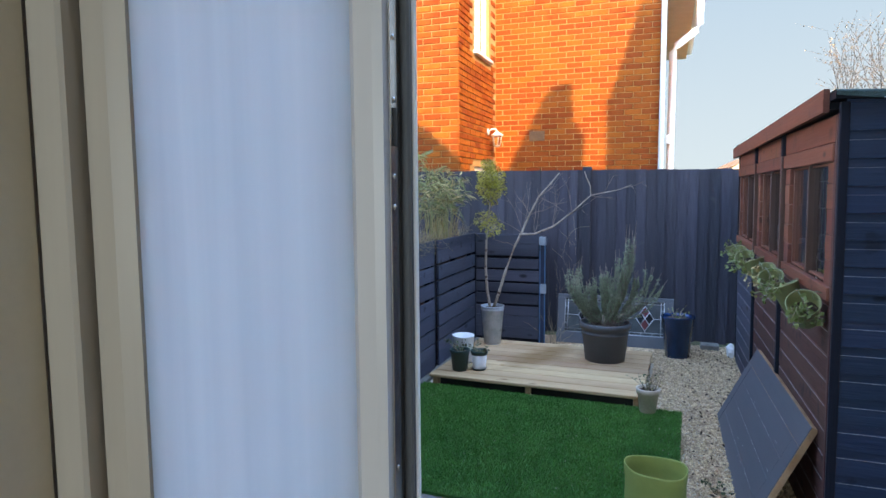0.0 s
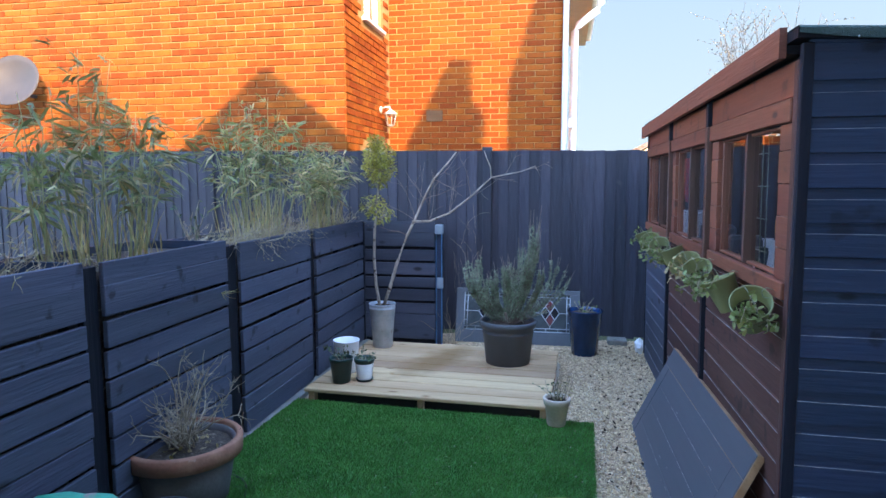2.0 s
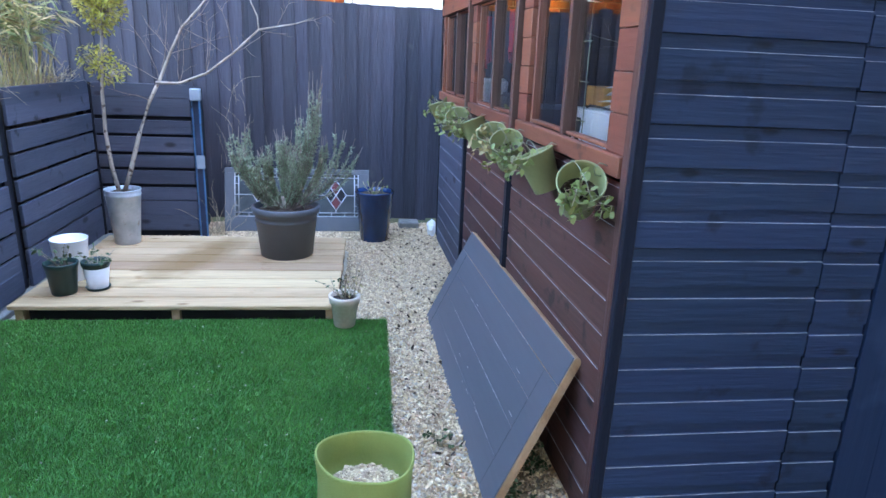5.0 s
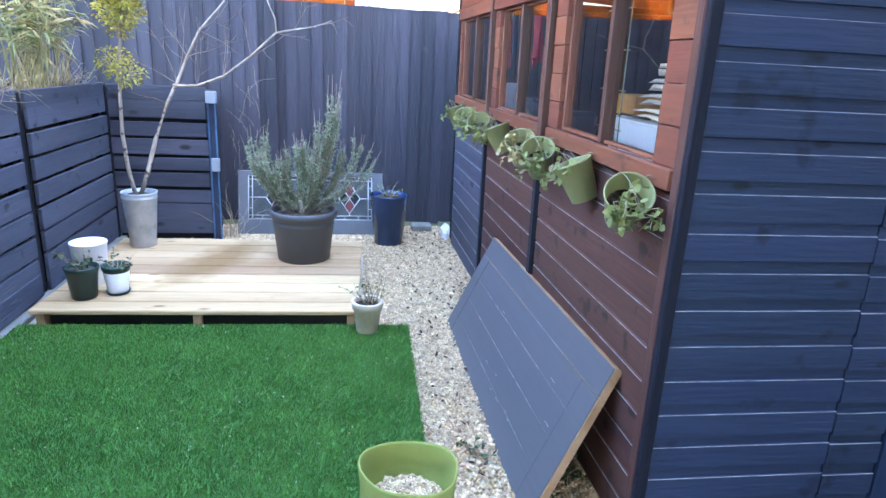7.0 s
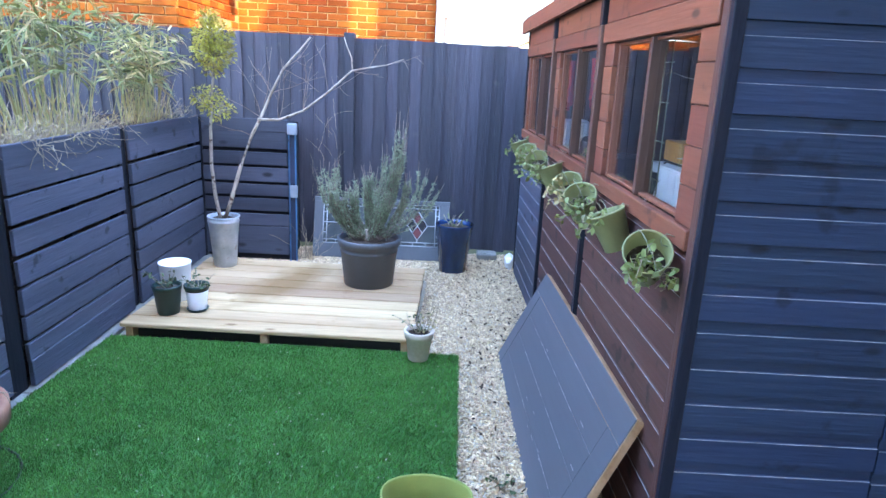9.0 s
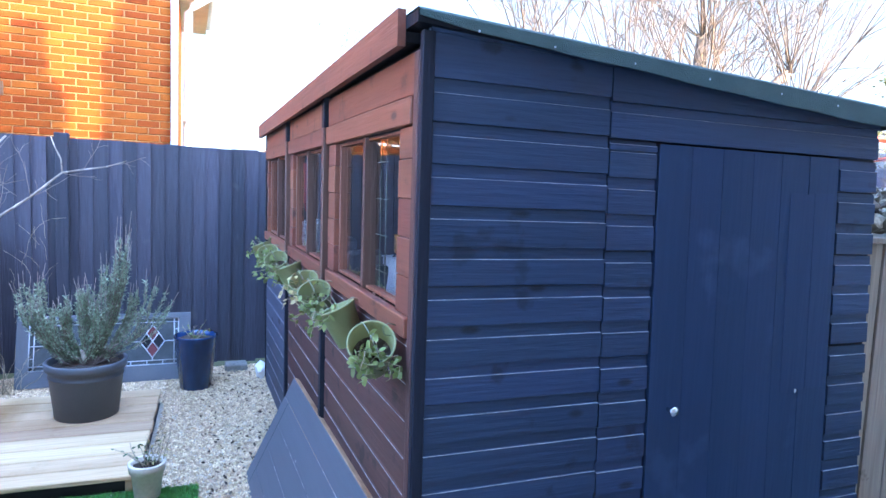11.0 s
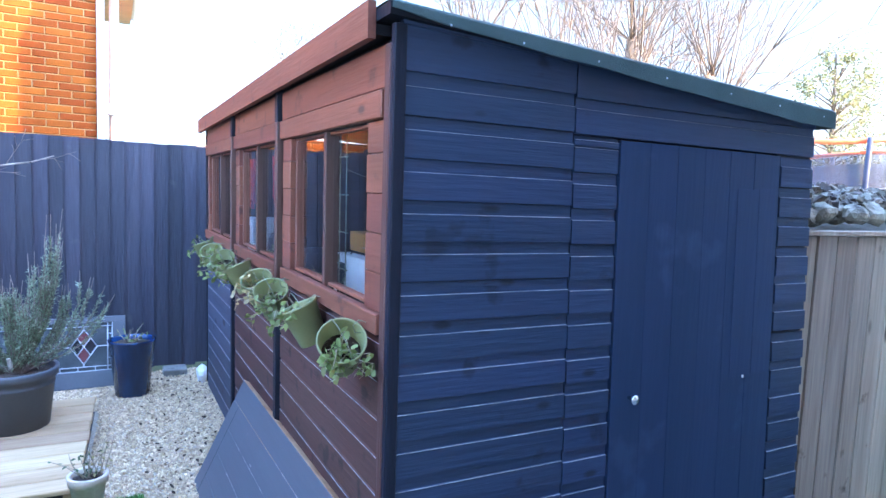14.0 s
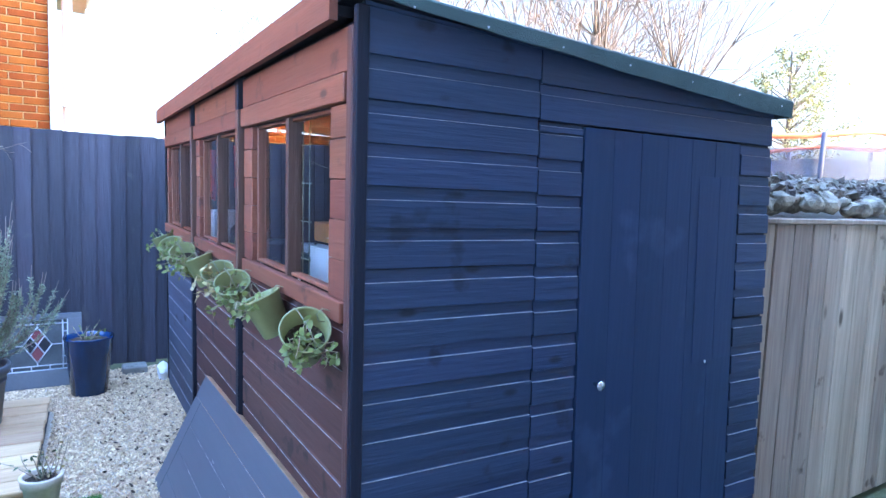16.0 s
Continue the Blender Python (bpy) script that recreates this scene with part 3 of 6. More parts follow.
for nm, bx in (("wall_inside_1", (-2.6, -0.938, 0.786, 0.797, 0.06, 2.5)), ("wall_inside_2", (-0.9345, -0.9165, 0.797, 0.899, 0.06, 2.12)),
               ("wall_inside_3", (0.44, 2.6, 0.786, 0.797, 0.06, 2.5)), ("wall_inside_4", (-0.94, 0.44, 0.786, 0.797, 2.14, 2.5)),
               ("wall_inside_5", (-2.6, 2.6, -3.4, -3.3, 0.06, 2.5)), ("wall_inside_6", (-2.7, -2.603, -3.3, 0.786, 0.06, 2.5)),
               ("wall_inside_7", (2.603, 2.7, -3.3, 0.786, 0.06, 2.5))):
    tagged(part(nm, box(bm_new(), *bx), "plaster"), "beige painted plaster wall of the room indoors", "wall", kind="structure")
b = bm_new()
box(b, -2.6, 2.6, -3.3, 0.86, -0.1, 0.055)
tagged(part("floor", b, "oakfloor"), "oak board floor indoors", "floor", kind="structure")
b = bm_new()
box(b, -2.6, 2.6, -3.4, 0.795, 2.5, 2.6)
tagged(part("ceiling", b, "ceilwhite"), "white painted ceiling indoors", "ceiling", kind="structure")
# house body, roof, rear gable and chimney
b = bm_new()
box(b, -2.6, -2.45, -6.5, 0.797, -0.1, 5.05)
box(b, 3.42, 3.57, -6.5, 0.797, -0.1, 5.05)
box(b, -2.45, 3.42, -6.5, -6.35, -0.1, 5.05)
prism(b, [(-0.92, 5.05), (1.72, 5.05), (0.4, 6.16)], "y", 0.5, 1.03)
prism(b, [(-2.6, 5.05), (-0.925, 5.05), (-1.70, 6.16)], "y", 0.5, 1.03)
prism(b, [(2.55, 4.8), (3.57, 4.8), (3.57, 6.68), (3.40, 6.86), (3.39, 7.39), (3.15, 7.39), (2.55, 6.25)], "y", 0.86, 1.03)
tagged(part("wall_house", b, "rearwall"), "brown rendered walls, gable and chimney of the house", "wall", kind="structure")
b = bm_new()
prism(b, [(1.10, 5.0), (1.10, 5.08), (-2.75, 7.1), (-6.6, 5.08), (-6.6, 5.0), (-2.75, 6.98)], "x", -2.7, 3.55)
tagged(part("roof_house", b, "roofslate"), "brown tiled pitched roof of the house", "roof", kind="structure")
# unseen wall added to keep a sunbeam off the grey fence
b = bm_new()
box(b, 3.5705, 3.90, 0.80, 1.0, -0.1, 6.2)
tagged(part("wall_link", b, "render"), "unseen rendered wall added to stop sun between the two houses", "wall", kind="structure")
# unseen house added to cut sky light on the left of the garden
sky_block = thing("sky_block_house", "unseen white house with a tiled roof, added to block sky light on the left", "house")
b = bm_new()
box(b, -11.0, -2.6005, -6.4, 0.78, -0.1, 4.95)
part("wall", b, "render", sky_block)
b = bm_new()
prism(b, [(0.95, 4.955), (0.95, 5.03), (-2.8, 6.85), (-6.55, 5.03), (-6.55, 4.955)], "x", -11.2, -2.705)
part("roof", b, "roofslate", sky_block)
# unseen block added for its shadow, outline and skew set by the sun
tall = thing("shade_block_house", "tall unseen white house next door, added to shade the garden and brick wall", "house")
SKEW = 7.0 * math.tan(math.pi - SUN_AZ)             # its flank runs with the light
b = bm_new()
outline = [(3.87, -0.1), (9.0, -0.1), (9.0, 7.1), (8.4, 9.4), (4.6, 9.4), (4.02, 7.5), (3.88, 7.1)]
fv = [b.verts.new((x, 1.0, z)) for x, z in outline]
bv = [b.verts.new((x + SKEW, -6.0, z)) for x, z in outline]
b.faces.new(fv)
b.faces.new(bv[::-1])
for i in range(7):
    b.faces.new([fv[i], bv[i], bv[(i + 1) % 7], fv[(i + 1) % 7]])
part("wall", b, "render", tall)
b = bm_new()
prism(b, [(8.0, 9.405), (10.0, 9.405), (9.8, 9.8), (8.2, 9.8)], "y", -5.5, 0.8)
part("roof", b, "roofslate", tall)

# double door: the closed slave leaf and the frame
b = bm_new()
box(b, -0.915, -0.845, 0.90, 0.985, 0.06, 2.11, 0.006)
box(b, 0.345, 0.415, 0.90, 0.985, 0.06, 2.11, 0.006)
box(b, -0.845, 0.345, 0.90, 0.985, 2.045, 2.11, 0.006)
box(b, -0.915, 0.415, 0.87, 1.06, -0.03, 0.056, 0.006)
tagged(part("door_frame", b, "taupe"), "white frame of the garden doorway, dim light in its colour", "door frame", kind="structure")
leaf = thing("door_1", "white plastic garden door leaf standing shut with an opal pane", "door", kind="structure")
b = bm_new()
prism(b, [(-0.385, 0.945), (-0.372, 0.93), (-0.345, 0.928), (-0.332, 0.932), (-0.332, 0.972), (-0.345, 0.975), (-0.345, 0.99), (-0.385, 0.99)], "z", 0.07, 2.035)
part("stile", b, "doorupvc", leaf)
b = bm_new()
prism(b, [(-0.835, 0.93), (-0.79, 0.93), (-0.762, 0.945), (-0.762, 0.99), (-0.835, 0.99)], "z", 0.07, 2.035)
part("stile", b, "taupe", leaf)
b = bm_new()
prism(b, [(0.93, 0.07), (0.93, 0.15), (0.945, 0.18), (0.99, 0.18), (0.99, 0.07)], "x", -0.762, -0.43)
part("rail", b, "upvc", leaf)
b = bm_new()
prism(b, [(0.93, 2.035), (0.93, 1.96), (0.945, 1.93), (0.99, 1.93), (0.99, 2.035)], "x", -0.762, -0.43)
part("rail", b, "upvc", leaf)
b = bm_new()
box(b, -0.762, -0.385, 0.952, 0.972, 0.18, 1.93)
part("pane", b, "opal", leaf, "translucent white glass pane with reflected sky in its tint")
b = bm_new()
box(b, -0.3318, -0.3285, 0.946, 0.969, 0.08, 2.02, 0.001)
plate = part("lock_plate", b, "steel", leaf, "bright steel lock plate down the door's edge")
for zz in (1.20, 1.56, 1.60, 1.70, 1.78, 0.95, 0.92, 0.60):
    b = bm_new()
    lathe(b, [(0, 0.002), (0.004, 0.0015), (0.0045, 0)], seg=10)
    o = part("screw", b, "steel", plate)
    o.matrix_basis = pose(-0.3285, 0.9575, zz, 0, 90, 0)
for zz in (1.64, 1.06):
    b = bm_new()
    box(b, -0.3284, -0.3265, 0.953, 0.962, zz, zz + 0.05, 0.0006)
    part("bolt_slot", b, "rubber", plate)
b = bm_new()
box(b, -0.3285, -0.317, 0.950, 0.968, 0.97, 1.03, 0.002)
part("roller_bolt", b, "greypot", plate)
b = bm_new()
box(b, -0.3445, -0.330, 0.9755, 0.984, 0.08, 2.02, 0.002)
part("gasket", b, "rubber", leaf, "black rubber draught seal")
b = bm_new()
box(b, -0.3445, -0.318, 0.9845, 0.998, 0.07, 2.03, 0.003)
part("meeting_strip", b, "greypot", leaf, "dark meeting strip on the door's edge")
b = bm_new()
box(b, -0.40, -0.316, 0.9985, 1.012, 0.06, 2.04, 0.003)
part("outer_strip", b, "upvc", leaf)

# ---- kerb and raised planters along the boundary ----
b = bm_new()
for i in range(6):
    box(b, -2.0, -1.815, 1.6 + i * 0.85, 1.6 + i * 0.85 + 0.845, -0.06, 0.022, 0.006)
tagged(part("kerb", b, "concrete"), "grey concrete edging strip under the planters", "kerb", kind="structure")
ROWS_Z = [(1.062, 1.155), (0.930, 1.057), (0.800, 0.897), (0.668, 0.776), (0.554, 0.641), (0.430, 0.528), (0.308, 0.400), (0.186, 0.298), (0.070, 0.182)]


ROWS_1 = [(1.10, 1.155), (0.972, 1.096), (0.866, 0.950), (0.746, 0.842), (0.625, 0.722), (0.511, 0.602), (0.391, 0.490), (0.271, 0.370), (0.151, 0.250), (0.07, 0.148)]
ROWS_2 = [(1.092, 1.155), (0.968, 1.088), (0.839, 0.943), (0.712, 0.815), (0.588, 0.690), (0.463, 0.565), (0.338, 0.440), (0.210, 0.315), (0.075, 0.190)]
ROWS_3 = [(1.062, 1.155), (0.953, 1.058), (0.815, 0.926), (0.675, 0.786), (0.535, 0.645), (0.395, 0.508), (0.268, 0.370), (0.163, 0.245), (0.04, 0.160)]


def planter(y0, y1, post, top, rows, seed):
    """Slats from y0 to y1, with a bare dark corner post before them."""
    r = random.Random(seed)
    t = thing("raised_planter", "tall slatted timber planter painted blue-black, filled with soil", "planter", "planters along the boundary")
    for z0, z1 in rows:
        dz = r.uniform(-0.003, 0.003)
        z0 -= 0.009
        k = top - 1.155 if z1 > 1.1 else 0
        sl = r.uniform(-0.003, 0.003)
        b = bm_new()
        box(b, -1.882 + r.uniform(0, 0.004), -1.858 + r.uniform(-0.003, 0.003), y0 + r.uniform(0, 0.006), y1 - r.uniform(0, 0.008), z0 + dz, z1 + dz + k, 0.003,
            f=lambda x, y, z: Vector((x, y, z + sl * (y - y0))))
        part("slat", b, "navy_y", t)
        b = bm_new()
        box(b, -2.36, -1.935, post - 0.0005, post + 0.02, z0 + dz, z1 + dz + k, 0.003)
        part("end_slat", b, "navy_px", t)
    for ya, yb in ((post, y0 - 0.004), (y1 - 0.07, y1 - 0.02), ((y0 + y1) / 2 - 0.03, (y0 + y1) / 2 + 0.02)):
        b = bm_new()
        box(b, -1.93, -1.8835, ya, yb, 0.025, top - 0.012, 0.002)
        part("post", b, "black", t)
    b = bm_new()
    box(b, -2.38, -2.362, post, y1, 0.03, top)
    part("back_board", b, "navy_y", t)
    b = bm_new()
    box(b, -2.36, -1.932, y1 - 0.018, y1, 0.03, top)
    part("far_board", b, "navy_x", t)
    b = bm_new()
    box(b, -2.355, -1.935, post + 0.024, y1 - 0.024, 0.04, top - 0.045)
    part("soil", b, "soil", t, "dark crumbly soil")
    return t


planter(1.97, 3.020, 1.90, 1.195, ROWS_1, 1)
planter(3.115, 4.055, 3.030, 1.180, ROWS_2, 2)
planter(4.190, 5.205, 4.068, 1.158, ROWS_3, 3)
planter(5.295, 6.420, 5.215, 1.152, ROWS_3, 4)
t = thing("corner_planter", "slatted blue-black timber planter standing across the corner", "planter")
r = random.Random(9)
for z0, z1 in ROWS_Z:
    b = bm_new()
    box(b, -1.855, -1.185 + r.uniform(-0.006, 0.004), 6.445 + r.uniform(-0.003, 0.003), 6.467, z0 - 0.020, z1 - 0.016, 0.003)
    part("slat", b, "navy_px", t)
b = bm_new()
box(b, -1.855, -1.19, 6.468, 6.86, 0.0, 1.10)
part("back_board", b, "black", t)
b = bm_new()
box(b, -1.905, -1.857, 6.4225, 6.466, 0.0, 1.135, 0.002)
part("post", b, "black", t)

# blue steel channel at the planter's end
t = thing("steel_post", "blue painted steel channel post with grey brackets", "post")
b = bm_new()
box(b, -1.178, -1.172, 6.43, 6.47, 0.0, 1.06, 0.001)
box(b, -1.128, -1.122, 6.43, 6.47, 0.0, 1.06, 0.001)
part("channel", b, "bluemetal", t)
b = bm_new()
box(b, -1.1715, -1.1285, 6.458, 6.468, 0.0, 1.058)
part("web", b, "navyfoam", t, "dark inner web of the channel")
b = bm_new()
box(b, -1.182, -1.112, 6.415, 6.475, 1.03, 1.115, 0.004)
part("cap", b, "bluegrey", t, "grey plastic cap")
b = bm_new()
box(b, -1.165, -1.105, 6.412, 6.4285, 0.535, 0.635, 0.004)
part("bracket", b, "bluegrey", t, "grey-blue bracket")

# ---- back fence of upright feather-edge boards ----
fence = thing("fence", "tall close-boarded fence painted blue-black", "fence", kind="structure")
r = random.Random(5)
x = -8.0
while x < 2.6:
    wd = r.uniform(0.098, 0.106)
    top = 1.795 - 0.008 * (x + 0.75) + r.uniform(-0.004, 0.004)
    if not -0.80 < x + wd / 2 < -0.74:
        b = bm_new()
        yy = 6.925 + r.uniform(-0.002, 0.002)
        prism(b, [(x, yy + 0.002), (x + wd, yy - 0.010), (x + wd, yy + 0.008), (x, yy + 0.008)], "z", 0.02 + r.uniform(0, 0.02), top)
        part("board", b, "navy_z", fence)
    x += wd - 0.003
for px in (-6.6, -3.68, -0.77, 2.1):
    b = bm_new()
    box(b, px - 0.045, px + 0.045, 6.885, 6.975, -0.05, 1.83 - 0.008 * (px + 0.75), 0.006)
    part("post", b, "navy_z", fence)
b = bm_new()
box(b, -8.0, 2.6, 6.94, 6.975, 1.45, 1.53)
box(b, -8.0, 2.6, 6.94, 6.975, 0.35, 0.43)
part("rail", b, "navy_x", fence)

# ---- deck ----
deck = thing("deck", "low pale softwood deck with a damp brown stain", "deck", kind="structure")
r = random.Random(3)
c = 0.0
wds = [0.125, 0.139, 0.137, 0.140, 0.139, 0.138, 0.140, 0.137, 0.139]
for i, wd in enumerate(wds):
    b = bm_new()
    x1 = 1.665 + r.uniform(-0.006, 0.004)
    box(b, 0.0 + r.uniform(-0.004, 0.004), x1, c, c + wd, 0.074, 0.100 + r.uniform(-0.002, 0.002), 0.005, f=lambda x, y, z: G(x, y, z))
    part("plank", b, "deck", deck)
    c += wd + 0.0125 - 0.002 * (i > 0)
for xx in (0.03, 0.80, 1.60):
    b = bm_new()
    box(b, xx, xx + 0.04, 0.012, 1.31, -0.01, 0.0735, f=lambda x, y, z: G(x, y, z))
    part("joist", b, "cutwood", deck)
# dark sheet added so the gaps between planks read as shade
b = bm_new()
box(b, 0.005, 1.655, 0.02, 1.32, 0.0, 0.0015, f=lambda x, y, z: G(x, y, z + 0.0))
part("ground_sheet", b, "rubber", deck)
# upright dark sheet stands in for the shade under the front plank
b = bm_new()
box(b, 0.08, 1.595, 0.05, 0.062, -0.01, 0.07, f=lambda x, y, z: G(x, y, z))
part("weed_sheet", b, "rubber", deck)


# ---- the shed ----
def S(u, v, z):
    """Shed coordinates: u along its front, v along its window side; a little out of square and leaning."""
    return Vector((0.69 + u - 0.008 * v - 0.010 * (z - 1.0) * (1 + 3.2 * max(u, 0)), 3.115 - 0.025 * u + v, z))


def shed_bm(bm):
    for v in bm.verts:
        v.co = S(*v.co)
    return bm


shed = thing("garden_shed", "timber garden shed, blue-black boards with red-brown stained window side", "shed", kind="structure")
front = part("front_wall", shed_bm(box(bm_new(), 0.0, 0.745, 0.0, 0.02, 0.03, 1.90)), "black", shed)
part("front_wall_side", shed_bm(box(bm_new(), 1.545, 1.74, 0.0, 0.02, 0.03, 1.86)), "black", shed)
part("front_wall_head", shed_bm(box(bm_new(), 0.7455, 1.5445, 0.0, 0.02, 1.70, 1.87)), "black", shed)


def weatherboard(u0, u1, z0, h=0.109, face=0.074, parent=shed, mats=("navy_x", "raw_edge"), proud=0.015, top=None, depth=0.009):
    """A board on the front: proud face below, narrow ledge painted pale like sky light, scooped band above."""
    zt = z0 + h
    b = bm_new()
    pr = [(0.0, z0), (-proud, z0 + 0.002), (-proud, z0 + face), (-proud + 0.0022, z0 + face + 0.0012), (-0.0085, z0 + face + 0.0024), (-0.0085, zt), (0.0, zt)]
    fs = prism(b, pr, "x", u0, u1)
    for f in fs:
        n = f.calc_center_median()
        f.material_index = 1 if abs(n.z - (z0 + face + 0.0006)) < 0.0005 and abs(n.x - (u0 + u1) / 2) < 1e-4 else 0
    return part("weatherboard", shed_bm(b), mats, parent)


r = random.Random(11)
line = 1.665
k = 0
while line > 0.05:
    weatherboard(0.0145, 0.574, line - 0.0765 + r.uniform(-0.001, 0.001))
    weatherboard(0.579, 0.752, line - 0.0765 - 0.008 + r.uniform(-0.002, 0.002))
    weatherboard(1.553, 1.74, line - 0.0765 - 0.016 + r.uniform(-0.006, 0.004))
    line -= 0.1093
    k += 1
weatherboard(0.0145, 0.574, 1.6985, h=0.112)
weatherboard(0.579, 1.74, 1.694, h=0.105)
weatherboard(0.579, 0.752, 1.66, h=0.03, face=0.018)
b = bm_new()
prism(b, [(0.0145, 1.8115), (0.574, 1.8105), (0.574, 1.90), (0.0145, 1.925)], "y", -0.017, -0.001)
part("weatherboard", shed_bm(b), "navy_x", shed)
b = bm_new()
prism(b, [(0.579, 1.8005), (1.74, 1.8005), (1.74, 1.84), (0.579, 1.90)], "y", -0.017, -0.001)
part("weatherboard", shed_bm(b), "navy_x", shed)
b = bm_new()
prism(b, [(0.0, 1.925), (0.6, 1.895), (1.74, 1.845), (1.74, 1.86), (0.0, 1.955)], "y", -0.024, -0.0005)
part("top_trim", shed_bm(b), "navy_x", shed)
b = bm_new()
box(b, -0.022, 0.0130, -0.024, -0.0005, 0.03, 1.925, 0.003)
part("corner_trim", shed_bm(b), "navy_trim", shed)
b = bm_new()
box(b, -0.0235, -0.0005, 0.0005, 0.036, 0.03, 1.88, 0.003)
part("corner_trim", shed_bm(b), "brown_trim", shed, "red-brown stained corner trim")
# door
sdoor = part("shed_door", shed_bm(box(bm_new(), 0.762, 1.538, -0.004, 0.018, 0.05, 1.688, 0.002)), "door_navy", shed, "plain blue-black boarded door with a patched panel")
us = [0.760, 0.888, 1.015, 1.145, 1.272, 1.400, 1.540]
for a0, a1 in zip(us, us[1:]):
    b = bm_new()
    box(b, a0 + 0.0006, a1 - 0.0006, -0.0165 + r.uniform(-0.0006, 0.0006), -0.0045, 0.055, 1.688, 0.0006)
    part("door_board", shed_bm(b), "door_navy", sdoor)
for a0, a1, z0, z1 in ((1.315, 1.428, 0.875, 1.560), (1.431, 1.520, 0.880, 1.565)):
    b = bm_new()
    box(b, a0, a1, -0.0185, -0.0171, z0, z1, 0.0004)
    part("patch_board", shed_bm(b), "door_navy", sdoor)
b = bm_new()
box(b, 1.380, 1.390, -0.0225, -0.0188, 0.868, 0.880, 0.002)
part("hasp", shed_bm(b), "greyplastic", sdoor, "small grey metal hasp")
b = bm_new()
lathe(b, [(0.006, 0), (0.006, 0.018), (0.014, 0.023), (0.017, 0.028), (0.015, 0.034), (0.0, 0.036)], seg=16)
kn = part("door_knob", b, "steel", sdoor, "small chrome knob")
kn.matrix_basis = Matrix.Translation(S(0.836, -0.017, 0.856)) @ pose(0, 0, 0, 90, 0, 0)

# window side: battens, boards, windows
L_END = 3.29
part("side_wall", shed_bm(box(bm_new(), 0.0, 0.02, 0.0365, L_END, 0.03, 1.094)), "black", shed)
part("side_wall_head", shed_bm(box(bm_new(), 0.0, 0.02, 0.0365, L_END, 1.69, 1.90)), "black", shed)
bays = [(0.0375, 1.135, 0.165, 0.985), (1.185, 2.190, 1.245, 2.060), (2.235, 3.27, 2.285, 3.18)]


def sideboard(v0, v1, z0, mats, h=0.109, face=0.097, proud=0.015):
    b = bm_new()
    pr = [(0.0, z0), (-proud, z0 + 0.0015), (-proud, z0 + face), (-proud + 0.002, z0 + face + 0.0014), (-0.005, z0 + h), (0.0, z0 + h)]
    fs = prism(b, pr, "y", v0, v1)
    for f in fs:
        n = f.calc_center_median()
        f.material_index = 1 if abs(n.z - (z0 + face + 0.0007)) < 0.0006 and abs(n.y - (v0 + v1) / 2) < 1e-4 else 0
    return part("weatherboard", shed_bm(b), mats, shed)


for i, (v0, v1, w0, w1) in enumerate(bays):
    z = 1.094 - 0.109
    j = 0
    while z > 0.0:
        dark = i == 2 or (i == 1 and z < 0.2)
        sideboard(v0, v1, z, ("navy_y" if dark else "brown_y", "raw_edge"))
        z -= 0.109
        j += 1
    b = bm_new()
    box(b, -0.032, -0.0005, v0 + 0.002, v1 - 0.055 if i < 2 else v1, 1.110, 1.167, 0.003)
    part("sill_board", shed_bm(b), "redwood_y", shed, "red-brown stained sill board")
    b = bm_new()
    box(b, -0.026, -0.0005, v0 + 0.012, v1 - 0.01, 1.694, 1.768, 0.003)
    part("head_board", shed_bm(b), "redwood_y", shed)
    b = bm_new()
    box(b, -0.016, -0.0005, v0, v1 - 0.01, 1.772, 1.885, 0.003)
    part("head_board", shed_bm(b), "redwood_y", shed)
    # short boards beside the window
    for a0, a1 in ((v0, w0), (w1, v1 - 0.03)):
        z = 1.168
        while z < 1.69:
            zt = min(z + 0.1085, 1.692)
            b = bm_new()
            box(b, -0.015 + rng.uniform(-0.002, 0.002), 0.02, a0, a1, z, zt - 0.002, 0.002)
            part("short_board", shed_bm(b), "redwood_y", shed)
            z += 0.109
    fill_or_win = part("window", shed_bm(box(bm_new(), 0.004, 0.04, w0, w0 + 0.020, 1.168, 1.692, 0.002)), "redwood_z", shed)
    mid = (w0 + w1) / 2
    for nm, bx in (("frame_upright", (w1 - 0.020, w1, 1.168, 1.692)), ("mullion", (mid - 0.021, mid + 0.006, 1.168, 1.692)),
                   ("frame_rail", (w0 + 0.0205, w1 - 0.0205, 1.168, 1.180)), ("frame_rail", (w0 + 0.0205, w1 - 0.0205, 1.680, 1.692))):
        b = bm_new()
        u0 = -0.010 if nm == "mullion" else 0.004
        box(b, u0, 0.04 if nm != "frame_rail" else 0.0385, bx[0], bx[1], bx[2], bx[3], 0.002)
        part(nm, shed_bm(b), "darkframe" if nm == "mullion" else "redwood_z", fill_or_win)
    for p0, p1 in ((w0 + 0.018, mid - 0.019), (mid + 0.004, w1 - 0.018)):
        b = bm_new()
        box(b, 0.018, 0.022, p0, p1, 1.176, 1.684)
        pane = part("pane", shed_bm(b), "glass", fill_or_win)
        pane.visible_shadow = False
for v0 in (1.1375, 2.1925):
    for za, zb, m in ((0.03, 1.094, "navy_trim"), (1.0945, 1.768, "darkframe"), (1.7685, 1.90, "navy_trim")):
        b = bm_new()
        box(b, -0.034, -0.0005, v0, v0 + 0.043, za, zb, 0.003)
        part("batten", shed_bm(b), m, shed)
b = bm_new()
box(b, -0.02, -0.0005, 3.272, 3.312, 0.03, 1.90, 0.003)
part("corner_trim", shed_bm(b), "black", shed)
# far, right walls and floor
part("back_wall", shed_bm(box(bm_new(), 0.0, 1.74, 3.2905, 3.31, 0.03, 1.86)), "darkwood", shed)
